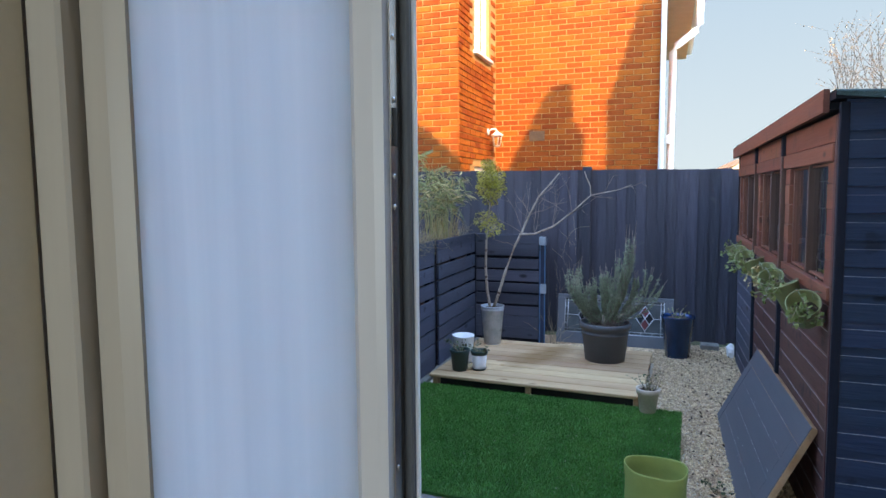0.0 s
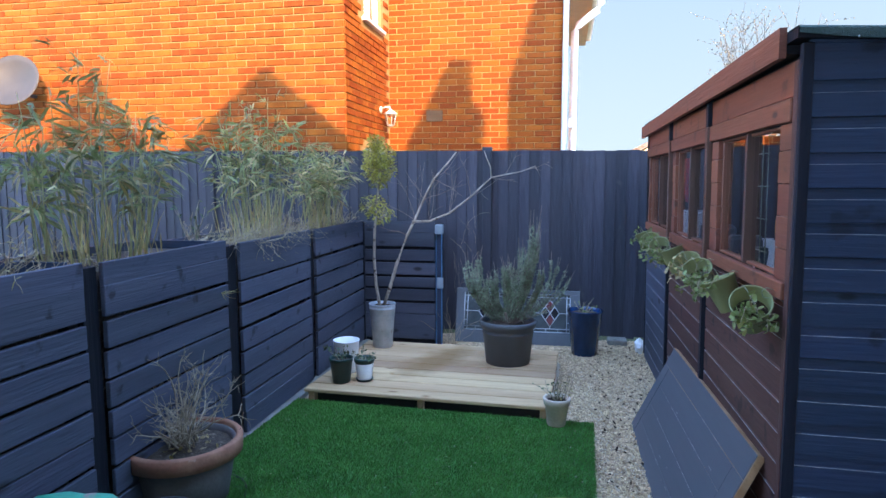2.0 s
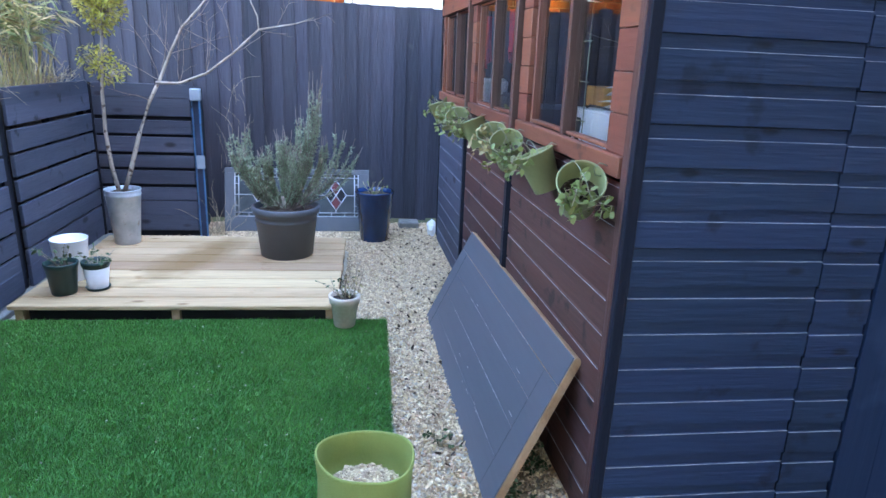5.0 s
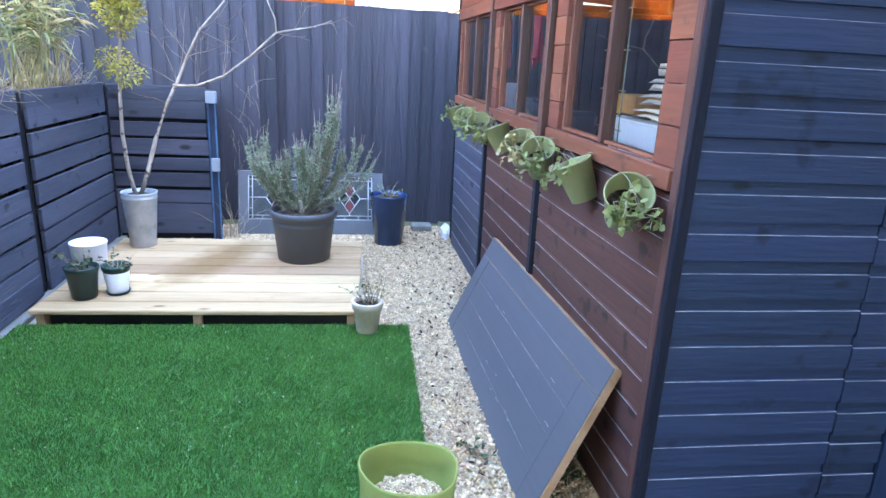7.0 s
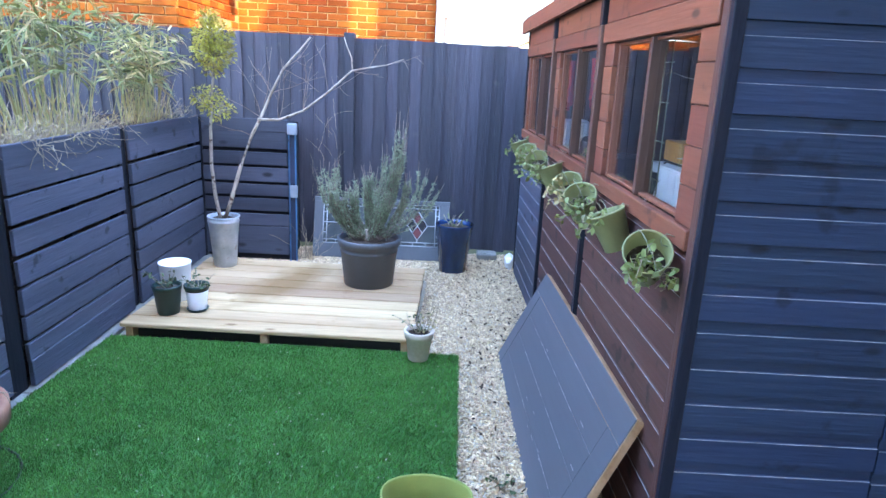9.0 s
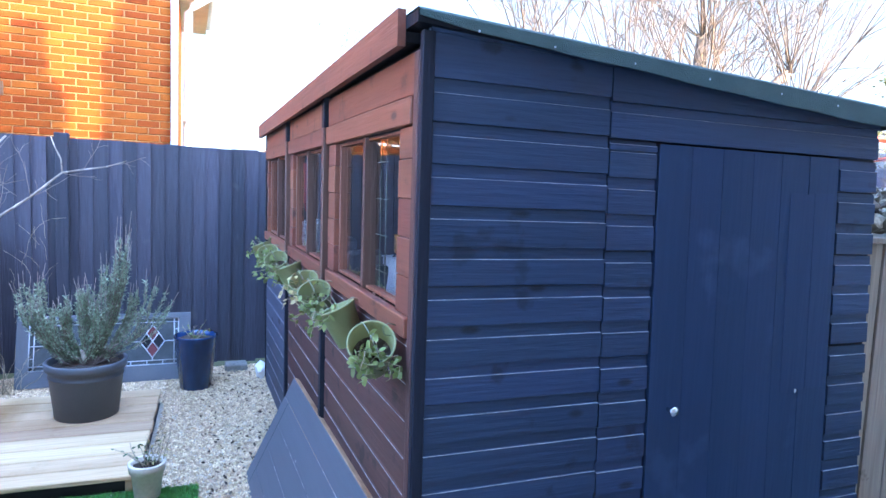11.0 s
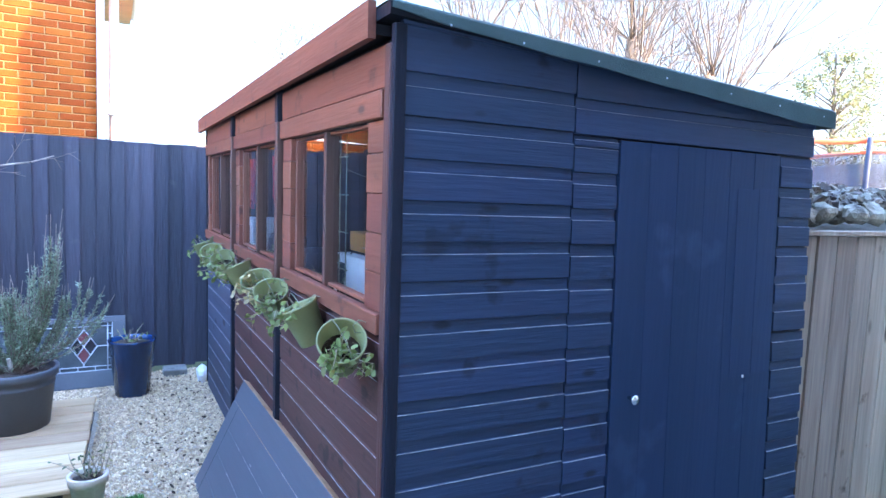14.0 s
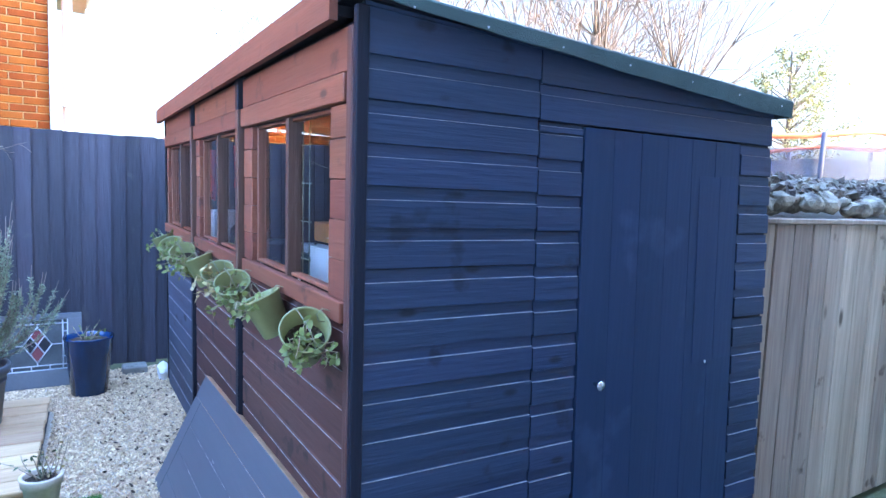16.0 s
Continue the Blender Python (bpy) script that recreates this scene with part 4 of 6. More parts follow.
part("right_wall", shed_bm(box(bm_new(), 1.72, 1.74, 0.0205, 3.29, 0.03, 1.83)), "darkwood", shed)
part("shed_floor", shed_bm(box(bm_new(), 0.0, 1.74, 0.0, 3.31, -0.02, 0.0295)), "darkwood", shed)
# roof boards, felt and fascia
ROOF = lambda u: 1.968 - 0.055 * (u + 0.07)
b = bm_new()
prism(b, [(-0.0445, ROOF(-0.0445) - 0.03), (1.782, ROOF(1.782) - 0.03), (1.782, ROOF(1.782)), (-0.0445, ROOF(-0.0445))], "y", -0.045, 3.34)
part("roof_board", shed_bm(b), "black", shed)
b = bm_new()
n = 40
top, low, back = [], [], []
for i in range(n + 1):
    u = -0.0445 + (1.795 + 0.0445) * i / n
    z = ROOF(u) + 0.006
    drop = 0.016 + 0.046 * min(1, (u + 0.1) / 1.1) + 0.005 * math.sin(u * 4.6 + 0.4) + 0.0015 * math.sin(u * 17)
    wob = 0.003 * math.sin(u * 9)
    back.append(b.verts.new((u, 3.35, z)))
    top.append((b.verts.new((u, -0.046, z)), b.verts.new((u, -0.056 + wob, z - 0.008))))
    low.append((b.verts.new((u, -0.056 + wob, z - drop - 0.004)), b.verts.new((u, -0.051 + wob, z - drop - 0.004))))
for i in range(n):
    b.faces.new([back[i], back[i + 1], top[i + 1][0], top[i][0]])
    b.faces.new([top[i][0], top[i + 1][0], top[i + 1][1], top[i][1]])
    b.faces.new([top[i][1], top[i + 1][1], low[i + 1][0], low[i][0]])
    b.faces.new([low[i][0], low[i + 1][0], low[i + 1][1], low[i][1]])
e = [top[n][0], top[n][1], low[n][0]]
v1 = b.verts.new((1.795, 3.35, ROOF(1.795) - 0.06))
b.faces.new([back[n], top[n][0], top[n][1], low[n][0], v1])
felt = part("roof_felt", shed_bm(b), "felt", shed, "green mineral roofing felt folded over the edge")
for u in (0.12, 0.35, 0.62, 0.9, 1.2, 1.46, 1.72):
    b = bm_new()
    lathe(b, [(0, 0.002), (0.0028, 0.0015), (0.0034, 0)], seg=10)
    o = part("felt_nail", b, "zinc", felt)
    o.matrix_basis = Matrix.Translation(S(u, -0.0575, ROOF(u) - 0.028)) @ pose(0, 0, 0, 90, 0, 0)
b = bm_new()
FZ = lambda v: 1.892 - 0.010 * v
vs = [b.verts.new(p) for p in ((-0.068, 0.045, FZ(0)), (-0.068, 3.34, FZ(3.34)), (-0.068, 3.34, FZ(3.34) + 0.088), (-0.068, 0.045, FZ(0) + 0.095),
                               (-0.046, 0.045, FZ(0)), (-0.046, 3.34, FZ(3.34)), (-0.046, 3.34, FZ(3.34) + 0.088), (-0.046, 0.045, FZ(0) + 0.095))]
for q in ((0, 1, 2, 3), (7, 6, 5, 4), (0, 3, 7, 4), (1, 5, 6, 2), (3, 2, 6, 7), (0, 4, 5, 1)):
    b.faces.new([vs[i] for i in q])
part("fascia", shed_bm(b), "redwood_y", shed, "red-brown stained fascia board")
b = bm_new()
box(b, -0.045, 0.0, 0.05, 3.33, 1.905, 1.932)
part("soffit", shed_bm(b), "black", shed)

# ---- weathered fence and the bank beyond it ----
gf = thing("fence", "weathered grey upright-board fence with a pale cap rail", "fence", kind="structure")
x = 2.40
r = random.Random(21)
while x < 6.0:
    wd = r.uniform(0.128, 0.148)
    b = bm_new()
    yy = 3.092 + r.uniform(-0.003, 0.003)
    prism(b, [(x, yy), (x + wd - 0.007, yy + 0.003), (x + wd - 0.007, yy + 0.02), (x, yy + 0.02)], "z", 0.02, 1.390 + r.uniform(-0.002, 0.002))
    part("board", b, "greywood", gf)
    x += wd
b = bm_new()
box(b, 2.405, 6.0, 3.078, 3.128, 1.393, 1.415, 0.003)
part("cap_rail", b, "greywood", gf)
b = bm_new()
box(b, 2.42, 6.0, 3.1155, 3.138, 0.3, 0.38)
box(b, 2.42, 6.0, 3.1155, 3.138, 1.2, 1.28)
part("rail", b, "greywood", gf)

# ---- brick house beyond the fence ----
house = thing("brick_house", "orange-red brick house in low sun, white windows and gutters", "house")
EAVE = 5.0
b = bm_new()
box(b, -10.0, -2.345, 7.362, 7.60, -0.1, EAVE)
part("wall", b, "mortar", house)
b = bm_new()
prism(b, [(7.6005, -0.1), (9.3, -0.1), (9.3, 0.95), (8.02, 0.95), (8.02, 1.91), (8.72, 1.91), (8.72, 0.951), (9.299, 0.951), (9.299, 3.34), (8.02, 3.34), (8.02, 4.45), (8.72, 4.45), (8.72, 3.341), (9.298, 3.341), (9.298, EAVE), (7.6005, EAVE)], "x", -2.60, -2.345)
part("wall", b, "mortar", house)
b = bm_new()
box(b, -2.3445, -0.075, 9.062, 9.30, -0.1, EAVE)
part("wall", b, "mortar", house)
b = bm_new()
box(b, -0.32, -0.075, 9.3005, 16.0, -0.1, EAVE)
box(b, -10.0, -0.3205, 15.8, 16.0, -0.1, EAVE)
part("wall", b, "brick", house)
b = bm_new()
prism(b, [(0.42, EAVE - 0.12), (0.42, EAVE), (-4.5, 8.0), (-10.4, EAVE), (-10.4, EAVE - 0.12), (-4.5, 7.85)], "y", 8.75, 16.3)
prism(b, [(-2.15, EAVE - 0.1), (-2.15, EAVE), (-6.2, 7.3), (-10.3, EAVE), (-10.3, EAVE - 0.1), (-6.2, 7.18)], "y", 7.1, 8.74)
part("roof", b, "roofslate", house)
b = bm_new()
box(b, -0.0745, 0.40, 9.06, 16.2, EAVE - 0.35, EAVE - 0.13)
part("soffit", b, "cream", house, "cream boxed soffit")
b = bm_new()
lathe(b, [(0.036, -0.1), (0.036, 4.9)], cx=-0.055, cy=9.015, seg=14)
part("downpipe", b, "greyplastic", house, "pale grey downpipe at the corner")
b = bm_new()
tube(b, [(0.44, 10.5, 4.65), (0.44, 10.5, 4.05), (0.40, 10.5, 3.97), (0.12, 10.5, 3.76), (0.075, 10.5, 3.68), (0.07, 10.5, 2.0), (0.07, 10.5, 0.0)], 0.055, seg=10)
part("downpipe", b, "upvc", house, "white plastic downpipe with a swan neck")
b = bm_new()
tube(b, [(0.46, 9.05, 4.78), (0.46, 16.1, 4.78)], 0.06, seg=10)
part("gutter", b, "upvc", house)
b = bm_new()
box(b, 0.0, 0.09, 10.38, 10.5, 2.28, 2.42, 0.01)
part("hopper", b, "upvc", house)


def window_x(xf, y0, y1, z0, z1, parent):
    w = part("window", box(bm_new(), xf - 0.10, xf - 0.06, y0, y1, z0, z0 + 0.07, 0.004), "upvc", parent, "white framed window")
    for bx in ((y0, y1, z1 - 0.07, z1), (y0, y0 + 0.07, z0 + 0.07, z1 - 0.07), (y1 - 0.07, y1, z0 + 0.07, z1 - 0.07), ((y0 + y1) / 2 - 0.035, (y0 + y1) / 2 + 0.035, z0 + 0.07, z1 - 0.07)):
        b = bm_new()
        box(b, xf - 0.10, xf - 0.05, bx[0], bx[1], bx[2], bx[3], 0.004)
        part("frame", b, "upvc", w)
    b = bm_new()
    box(b, xf - 0.085, xf - 0.079, y0 + 0.06, y1 - 0.06, z0 + 0.06, z1 - 0.06)
    part("pane", b, "glass", w)
    b = bm_new()
    box(b, xf - 0.11, xf + 0.045, y0 - 0.05, y1 + 0.05, z0 - 0.045, z0 - 0.001, 0.006)
    part("sill", b, "upvc", w)
    b = bm_new()
    box(b, xf - 0.60, xf - 0.59, y0 - 0.3, y1 + 0.3, z0 - 0.3, z1 + 0.2)
    part("blind", b, "ceilwhite", w)


window_x(-2.333, 8.02, 8.72, 3.385, 4.45, house)
window_x(-2.333, 8.02, 8.72, 0.99, 1.91, house)
b = bm_new()
box(b, -1.835, -1.615, 9.040, 9.061, 2.285, 2.425, 0.004)
for i in range(4):
    box(b, -1.82, -1.63, 9.037, 9.041, 2.305 + i * 0.029, 2.320 + i * 0.029)
part("air_brick", b, "airbrick", house, "buff air brick")

# lantern on the return wall
lamp = thing("wall_lantern", "white outdoor wall lantern with glass sides", "lamp")
b = bm_new()
lathe(b, [(0.0, 0), (0.045, 0.0), (0.05, 0.01), (0.03, 0.02), (0, 0.022)], seg=16)
o = part("wall_plate", b, "doorupvc", lamp)
o.matrix_basis = pose(-2.331, 8.62, 2.40, 0, 90, 0)
b = bm_new()
tube(b, [(-2.33, 8.62, 2.40), (-2.27, 8.62, 2.44), (-2.21, 8.62, 2.43), (-2.20, 8.62, 2.40)], 0.012)
part("arm", b, "doorupvc", lamp)
b = bm_new()
lathe(b, [(0.0, 2.41), (0.02, 2.40), (0.085, 2.355), (0.09, 2.345), (0.0, 2.345)], cx=-2.20, cy=8.62, seg=6)
part("hood", b, "doorupvc", lamp)
b = bm_new()
lathe(b, [(0.07, 2.343), (0.045, 2.215)], cx=-2.20, cy=8.62, seg=6)
part("glass_body", b, "glass", lamp)
b = bm_new()
for k in range(6):
    a = 2 * math.pi * k / 6
    tube(b, [(-2.20 + 0.071 * math.cos(a), 8.62 + 0.071 * math.sin(a), 2.343), (-2.20 + 0.046 * math.cos(a), 8.62 + 0.046 * math.sin(a), 2.215)], 0.005, seg=4)
lathe(b, [(0.05, 2.214), (0.045, 2.20), (0.0, 2.185)], cx=-2.20, cy=8.62, seg=6)
part("cage", b, "doorupvc", lamp)

# satellite dish
dish = thing("satellite_dish", "pale grey satellite dish on the brick wall", "satellite dish")
b = bm_new()
lathe(b, [(0.0, 0.0), (0.12, 0.012), (0.24, 0.045), (0.30, 0.075), (0.305, 0.07), (0.24, 0.038), (0.12, 0.004), (0, -0.01)], seg=28)
o = part("reflector", b, "dish", dish)
o.matrix_basis = pose(-6.15, 7.08, 2.62, 72, 0, 12)
b = bm_new()
tube(b, [(-6.15, 7.36, 2.5), (-6.15, 7.2, 2.5), (-6.15, 7.1, 2.60)], 0.02)
part("bracket", b, "greypot", dish)

# ---- bungalow far off ----
far = thing("bungalow", "low cream bungalow with a tiled roof far behind the fence", "house")
b = bm_new()
prism(b, [(2.2, 0.0), (7.5, 0.0), (7.5, 2.0), (4.6, 3.45), (2.2, 2.3)], "y", 28, 36)
part("wall", b, "cream", far)
b = bm_new()
prism(b, [(1.9, 2.2), (4.6, 3.5), (7.8, 1.95), (7.8, 2.12), (4.6, 3.7), (1.9, 2.4)], "y", 27.8, 36.2)
part("roof", b, "roofslate", far)
b = bm_new()
box(b, 0.5, 2.1, 33, 34, 0, 2.55)
part("garden_wall", b, "brick", far)

# ---- bank of rubble and earth behind the grey fence ----
b = bm_new()
nx, ny = 40, 26
grid = [[b.verts.new((2.50 + 12 * i / nx, 3.14 + 9 * j / ny,
                      (1.36 + 0.14 * min(1, j / 2.0) + 0.05 * noise.noise((i * 0.6, j * 0.5, 2.0))))) for j in range(ny + 1)] for i in range(nx + 1)]
for i in range(nx):
    for j in range(ny):
        b.faces.new([grid[i][j], grid[i + 1][j], grid[i + 1][j + 1], grid[i][j + 1]])
edge = [g[0] for g in grid]
lowv = [b.verts.new((v.co.x, v.co.y, -0.02)) for v in edge]
for i in range(nx):
    b.faces.new([edge[i], lowv[i], lowv[i + 1], edge[i + 1]])
lw = [g for g in grid[0]]
lowl = [b.verts.new((v.co.x, v.co.y, -0.02)) for v in lw]
for j in range(ny):
    b.faces.new([lw[j], lw[j + 1], lowl[j + 1], lowl[j]])
tagged(part("earth_bank", b, "earth"), "raised bank of pale dry earth behind the grey fence", "bank", kind="structure")


def rock(bm, c, s, seed):
    r = random.Random(seed)
    res = bmesh.ops.create_icosphere(bm, subdivisions=2, radius=1.0)
    o = Vector((r.uniform(0, 50), r.uniform(0, 50), 0))
    for v in res["verts"]:
        d = 1 + 0.45 * noise.noise(v.co * 1.1 + o) + 0.2 * noise.noise(v.co * 2.7 + o)
        v.co = Vector((v.co.x * s[0] * d, v.co.y * s[1] * d, v.co.z * s[2] * d)) + Vector(c)


for i in range(40):
    b = bm_new()
    xx = 2.52 + i * 0.068 + rng.uniform(-0.02, 0.02)
    s = rng.uniform(0.028, 0.068)
    rock(b, (xx, 3.20 + rng.uniform(-0.03, 0.12), 1.45 + rng.uniform(0, 0.06)), (s * 1.2, s, s * 0.8), i)
    tagged(part("boulder", b, "rock"), "broken grey-brown stone lying on the bank", "stone", "stones along the bank")
sp = np.stack([nr.uniform(2.5, 5.4, 1500), 3.22 + np.abs(nr.normal(0.08, 0.22, 1500)), np.zeros(1500)], 1)
sp[:, 2] = 1.50 + 0.09 * np.exp(-((sp[:, 1] - 3.45) / 0.2) ** 2) + nr.uniform(-0.02, 0.02, 1500)
tagged(stones("loose_rubble", "loose pale rubble and soil heaped on the bank", sp, 0.024, "rock"), category="rubble")

# ---- trampoline ----
tr = thing("trampoline", "garden trampoline with blue net and orange-red padded rim", "trampoline")
TC, TR_ = Vector((9.3, 7.6, 1.47)), 1.85
b = bm_new()
ring = [TC + Vector((TR_ * math.cos(2 * math.pi * k / 40), TR_ * math.sin(2 * math.pi * k / 40), 0.93 + 0.06 * math.cos(4 * 2 * math.pi * k / 40))) for k in range(41)]
tube(b, ring, 0.035, seg=8)
part("top_rail", b, "orange", tr, "orange-red foam top rail")
b = bm_new()
ringv = []
for k in range(41):
    a = 2 * math.pi * k / 40
    ringv.append((b.verts.new(TC + Vector((TR_ * math.cos(a), TR_ * math.sin(a), 0.30))), b.verts.new(TC + Vector((TR_ * 0.99 * math.cos(a), TR_ * 0.99 * math.sin(a), 0.76 + 0.04 * math.cos(4 * a))))))
for p, q in zip(ringv, ringv[1:]):
    b.faces.new([p[0], q[0], q[1], p[1]])
part("net", b, "net", tr, "see-through blue safety net")
b = bm_new()
lathe(b, [(1.55, 0.26), (1.88, 0.26), (1.88, 0.32), (1.55, 0.32)], seg=40)
o = part("pad", b, "navyfoam", tr)
o.location = TC
for k in range(8):
    a = 2 * math.pi * (k + 0.3) / 8
    b = bm_new()
    tube(b, [TC + Vector((TR_ * 1.02 * math.cos(a), TR_ * 1.02 * math.sin(a), 0.0)), TC + Vector((TR_ * 1.03 * math.cos(a), TR_ * 1.03 * math.sin(a), 0.93))], 0.032, seg=8)
    part("pole", b, "navyfoam", tr)


# ---- pots and plants on the deck and gravel ----
def pot(name, label, material, cx, cy, z0, r0, r1, h, rim=0.0, rimh=0.03, wall=0.006, soil=0.85, cat="plant pot", soilmat="soil", seg=32, ridges=()):
    """A tapering pot with a rolled rim, its own wall and soil inside."""
    t = thing(name, label, cat)
    b = bm_new()
    pr = [(0.0, z0), (r0 * 0.96, z0), (r0, z0 + 0.004)]
    rr = lambda k: r0 + (r1 - r0) * k
    for k in ridges:
        pr += [(rr(k) , z0 + h * k - 0.006), (rr(k) + 0.006, z0 + h * k), (rr(k) , z0 + h * k + 0.006)]
    kk = 1 - rimh / h
    if rim:
        pr += [(rr(kk), z0 + h - rimh), (rr(kk) + rim, z0 + h - rimh + 0.004), (r1 + rim, z0 + h - 0.004), (r1 + rim * 0.7, z0 + h)]
    else:
        pr += [(r1, z0 + h - 0.003)]
    pr += [(r1 - wall * 0.4, z0 + h), (r1 - wall, z0 + h - 0.003), (rr(soil) - wall, z0 + h * soil - 0.01)]
    lathe(b, pr, cx, cy, seg)
    part("body", b, material, t)
    if soilmat:
        b = bm_new()
        rs = rr(soil) - wall - 0.001
        c0 = b.verts.new((cx, cy, z0 + h * soil + 0.01))
        r1v = [b.verts.new((cx + rs * 0.55 * math.cos(a), cy + rs * 0.55 * math.sin(a), z0 + h * soil + rng.uniform(-0.004, 0.012))) for a in [2 * math.pi * i / 18 for i in range(18)]]
        r2v = [b.verts.new((cx + rs * math.cos(a), cy + rs * math.sin(a), z0 + h * soil + rng.uniform(-0.006, 0.004))) for a in [2 * math.pi * i / 18 for i in range(18)]]
        for i in range(18):
            j = (i + 1) % 18
            b.faces.new([c0, r1v[i], r1v[j]])
            b.faces.new([r1v[i], r2v[i], r2v[j], r1v[j]])
        part("soil", b, soilmat, t, "dark soil")
    return t


# rosemary in the big grey tub
pot("plant_tub", "large dark grey plastic tub standing on the deck", "greypot", -0.455, 5.70, 0.10, 0.170, 0.205, 0.335, rim=0.016, rimh=0.05, soil=0.90, ridges=(0.74,))
ros = thing("rosemary_bush", "grey-green rosemary bush with upright needled stems", "shrub")
L = Leaves()
b = bm_new()
stems = [((-0.33, -0.02), 0.50, 5), ((-0.27, 0.02), 0.58, 6), ((0.0, 0.0), 0.50, 12), ((-0.12, 0.03), 0.44, 8), ((0.13, 0.0), 0.70, 10), ((0.18, -0.02), 0.82, 10),
         ((0.36, -0.02), 0.52, 3), ((0.44, 0.0), 0.45, 3), ((-0.18, -0.08), 0.36, 7), ((0.08, -0.1), 0.40, 9), ((0.0, 0.12), 0.46, 8), ((0.25, 0.08), 0.45, 6), ((-0.3, 0.08), 0.35, 5)]
for (dx, dy), hh, num in stems:
    for _ in range(num):
        p0 = Vector((-0.455 + rng.uniform(-0.06, 0.06), 5.70 + rng.uniform(-0.06, 0.06), 0.40))
        tipp = Vector((-0.455 + dx + rng.uniform(-0.075, 0.075), 5.70 + dy + rng.uniform(-0.07, 0.07), 0.41 + hh * rng.uniform(0.80, 1.12)))
        low = Vector((-0.455 + dx * 0.95 + rng.uniform(-0.05, 0.05), 5.70 + dy * 0.9, 0.41 + hh * 0.25))
        pts = []
        for k in range(9):
            s = k / 8
            pts.append(p0 * (1 - s) ** 2 + low * 2 * s * (1 - s) + tipp * s * s + unit() * 0.008)
        b2 = bm_new()
        tube(b2, pts, 0.0042, 0.0014, seg=4)
        part("stem", b2, "twig", ros)
        for k in range(250):
            s = 0.12 + 0.78 * rng.random() ** 0.8
            i = min(7, int(s * 8))
            p = pts[i].lerp(pts[i + 1], s * 8 - i)
            d = (pts[i + 1] - pts[i]).normalized()
            L.leaf(p, d * rng.uniform(0.5, 1.1) + unit() * 0.9, rng.uniform(0.016, 0.031), 0.0056, 0.0)
tube(b, [(-0.455, 5.68, 0.38), (-0.46, 5.66, 0.44), (-0.47, 5.64, 0.50)], 0.016, 0.010, seg=8)
part("stump", b, "bark", ros)
L.make("foliage", "rosemary", ros)

# zinc vase with the two slim trees
pot("zinc_vase", "tall tapering galvanised zinc flower vase on the deck", "zinc", -1.545, 5.96, 0.10, 0.080, 0.112, 0.375, rim=0.004, rimh=0.012, soil=0.93, ridges=(0.9,))
std = thing("standard_tree", "slim pale-stemmed shrub with yellow-green leaf clumps", "tree")
b = bm_new()
tube(b, [(-1.565, 5.96, 0.44), (-1.60, 5.97, 0.62), (-1.612, 5.96, 0.85), (-1.605, 5.96, 1.10), (-1.585, 5.96, 1.30), (-1.56, 5.96, 1.55), (-1.555, 5.96, 1.75)], 0.014, 0.007, seg=8)
L = Leaves()
for zc, rad, num, xo in ((1.83, 0.07, 260, -0.01), (1.72, 0.135, 900, 0.02), (1.62, 0.15, 950, 0.015), (1.50, 0.08, 120, 0.0), (1.31, 0.11, 260, -0.045), (1.24, 0.11, 240, 0.03)):
    for _ in range(max(4, num // 16)):
        d = unit()
        tube(b, [(-1.575 + xo, 5.96, zc - 0.05), (-1.575 + xo + d.x * rad * 0.6, 5.96 + d.y * rad * 0.6, zc + d.z * rad * 0.5)], 0.003, 0.0015, seg=4)
    for _ in range(num):
        d = unit() * rad * rng.random() ** 0.45
        L.leaf((-1.575 + xo + d.x, 5.96 + d.y, zc + d.z * 0.8), d.normalized() + unit() * 0.8 + Vector((0, 0, 0.3)), rng.uniform(0.016, 0.030), rng.uniform(0.010, 0.016), 0.3, 3)
part("trunk", b, "bark", std)
L.make("crown", "yellowleaf", std)

bare = thing("bare_sapling", "leafless pale-barked sapling with a long leaning side limb", "tree")
b = bm_new()
main = [(-1.535, 5.95, 0.44), (-1.48, 5.96, 0.60), (-1.42, 5.99, 0.82), (-1.345, 6.04, 1.05), (-1.29, 6.10, 1.18), (-1.22, 6.13, 1.35), (-1.14, 6.16, 1.52), (-1.02, 6.19, 1.66), (-0.95, 6.21, 1.75)]
limb = [(-1.31, 6.08, 1.165), (-1.17, 6.13, 1.165), (-1.0, 6.16, 1.235), (-0.82, 6.18, 1.375), (-0.65, 6.20, 1.535), (-0.53, 6.2, 1.56), (-0.40, 6.2, 1.585), (-0.28, 6.2, 1.63)]
tube(b, main, 0.016, 0.006, seg=8)
part("trunk", b, "bark", bare)
b = bm_new()
tube(b, limb, 0.011, 0.003, seg=7)
tube(b, [(-0.65, 6.20, 1.535), (-0.655, 6.2, 1.62), (-0.69, 6.2, 1.70), (-0.71, 6.2, 1.76)], 0.006, 0.003, seg=6)
part("limb", b, "bark", bare)
b = bm_new()
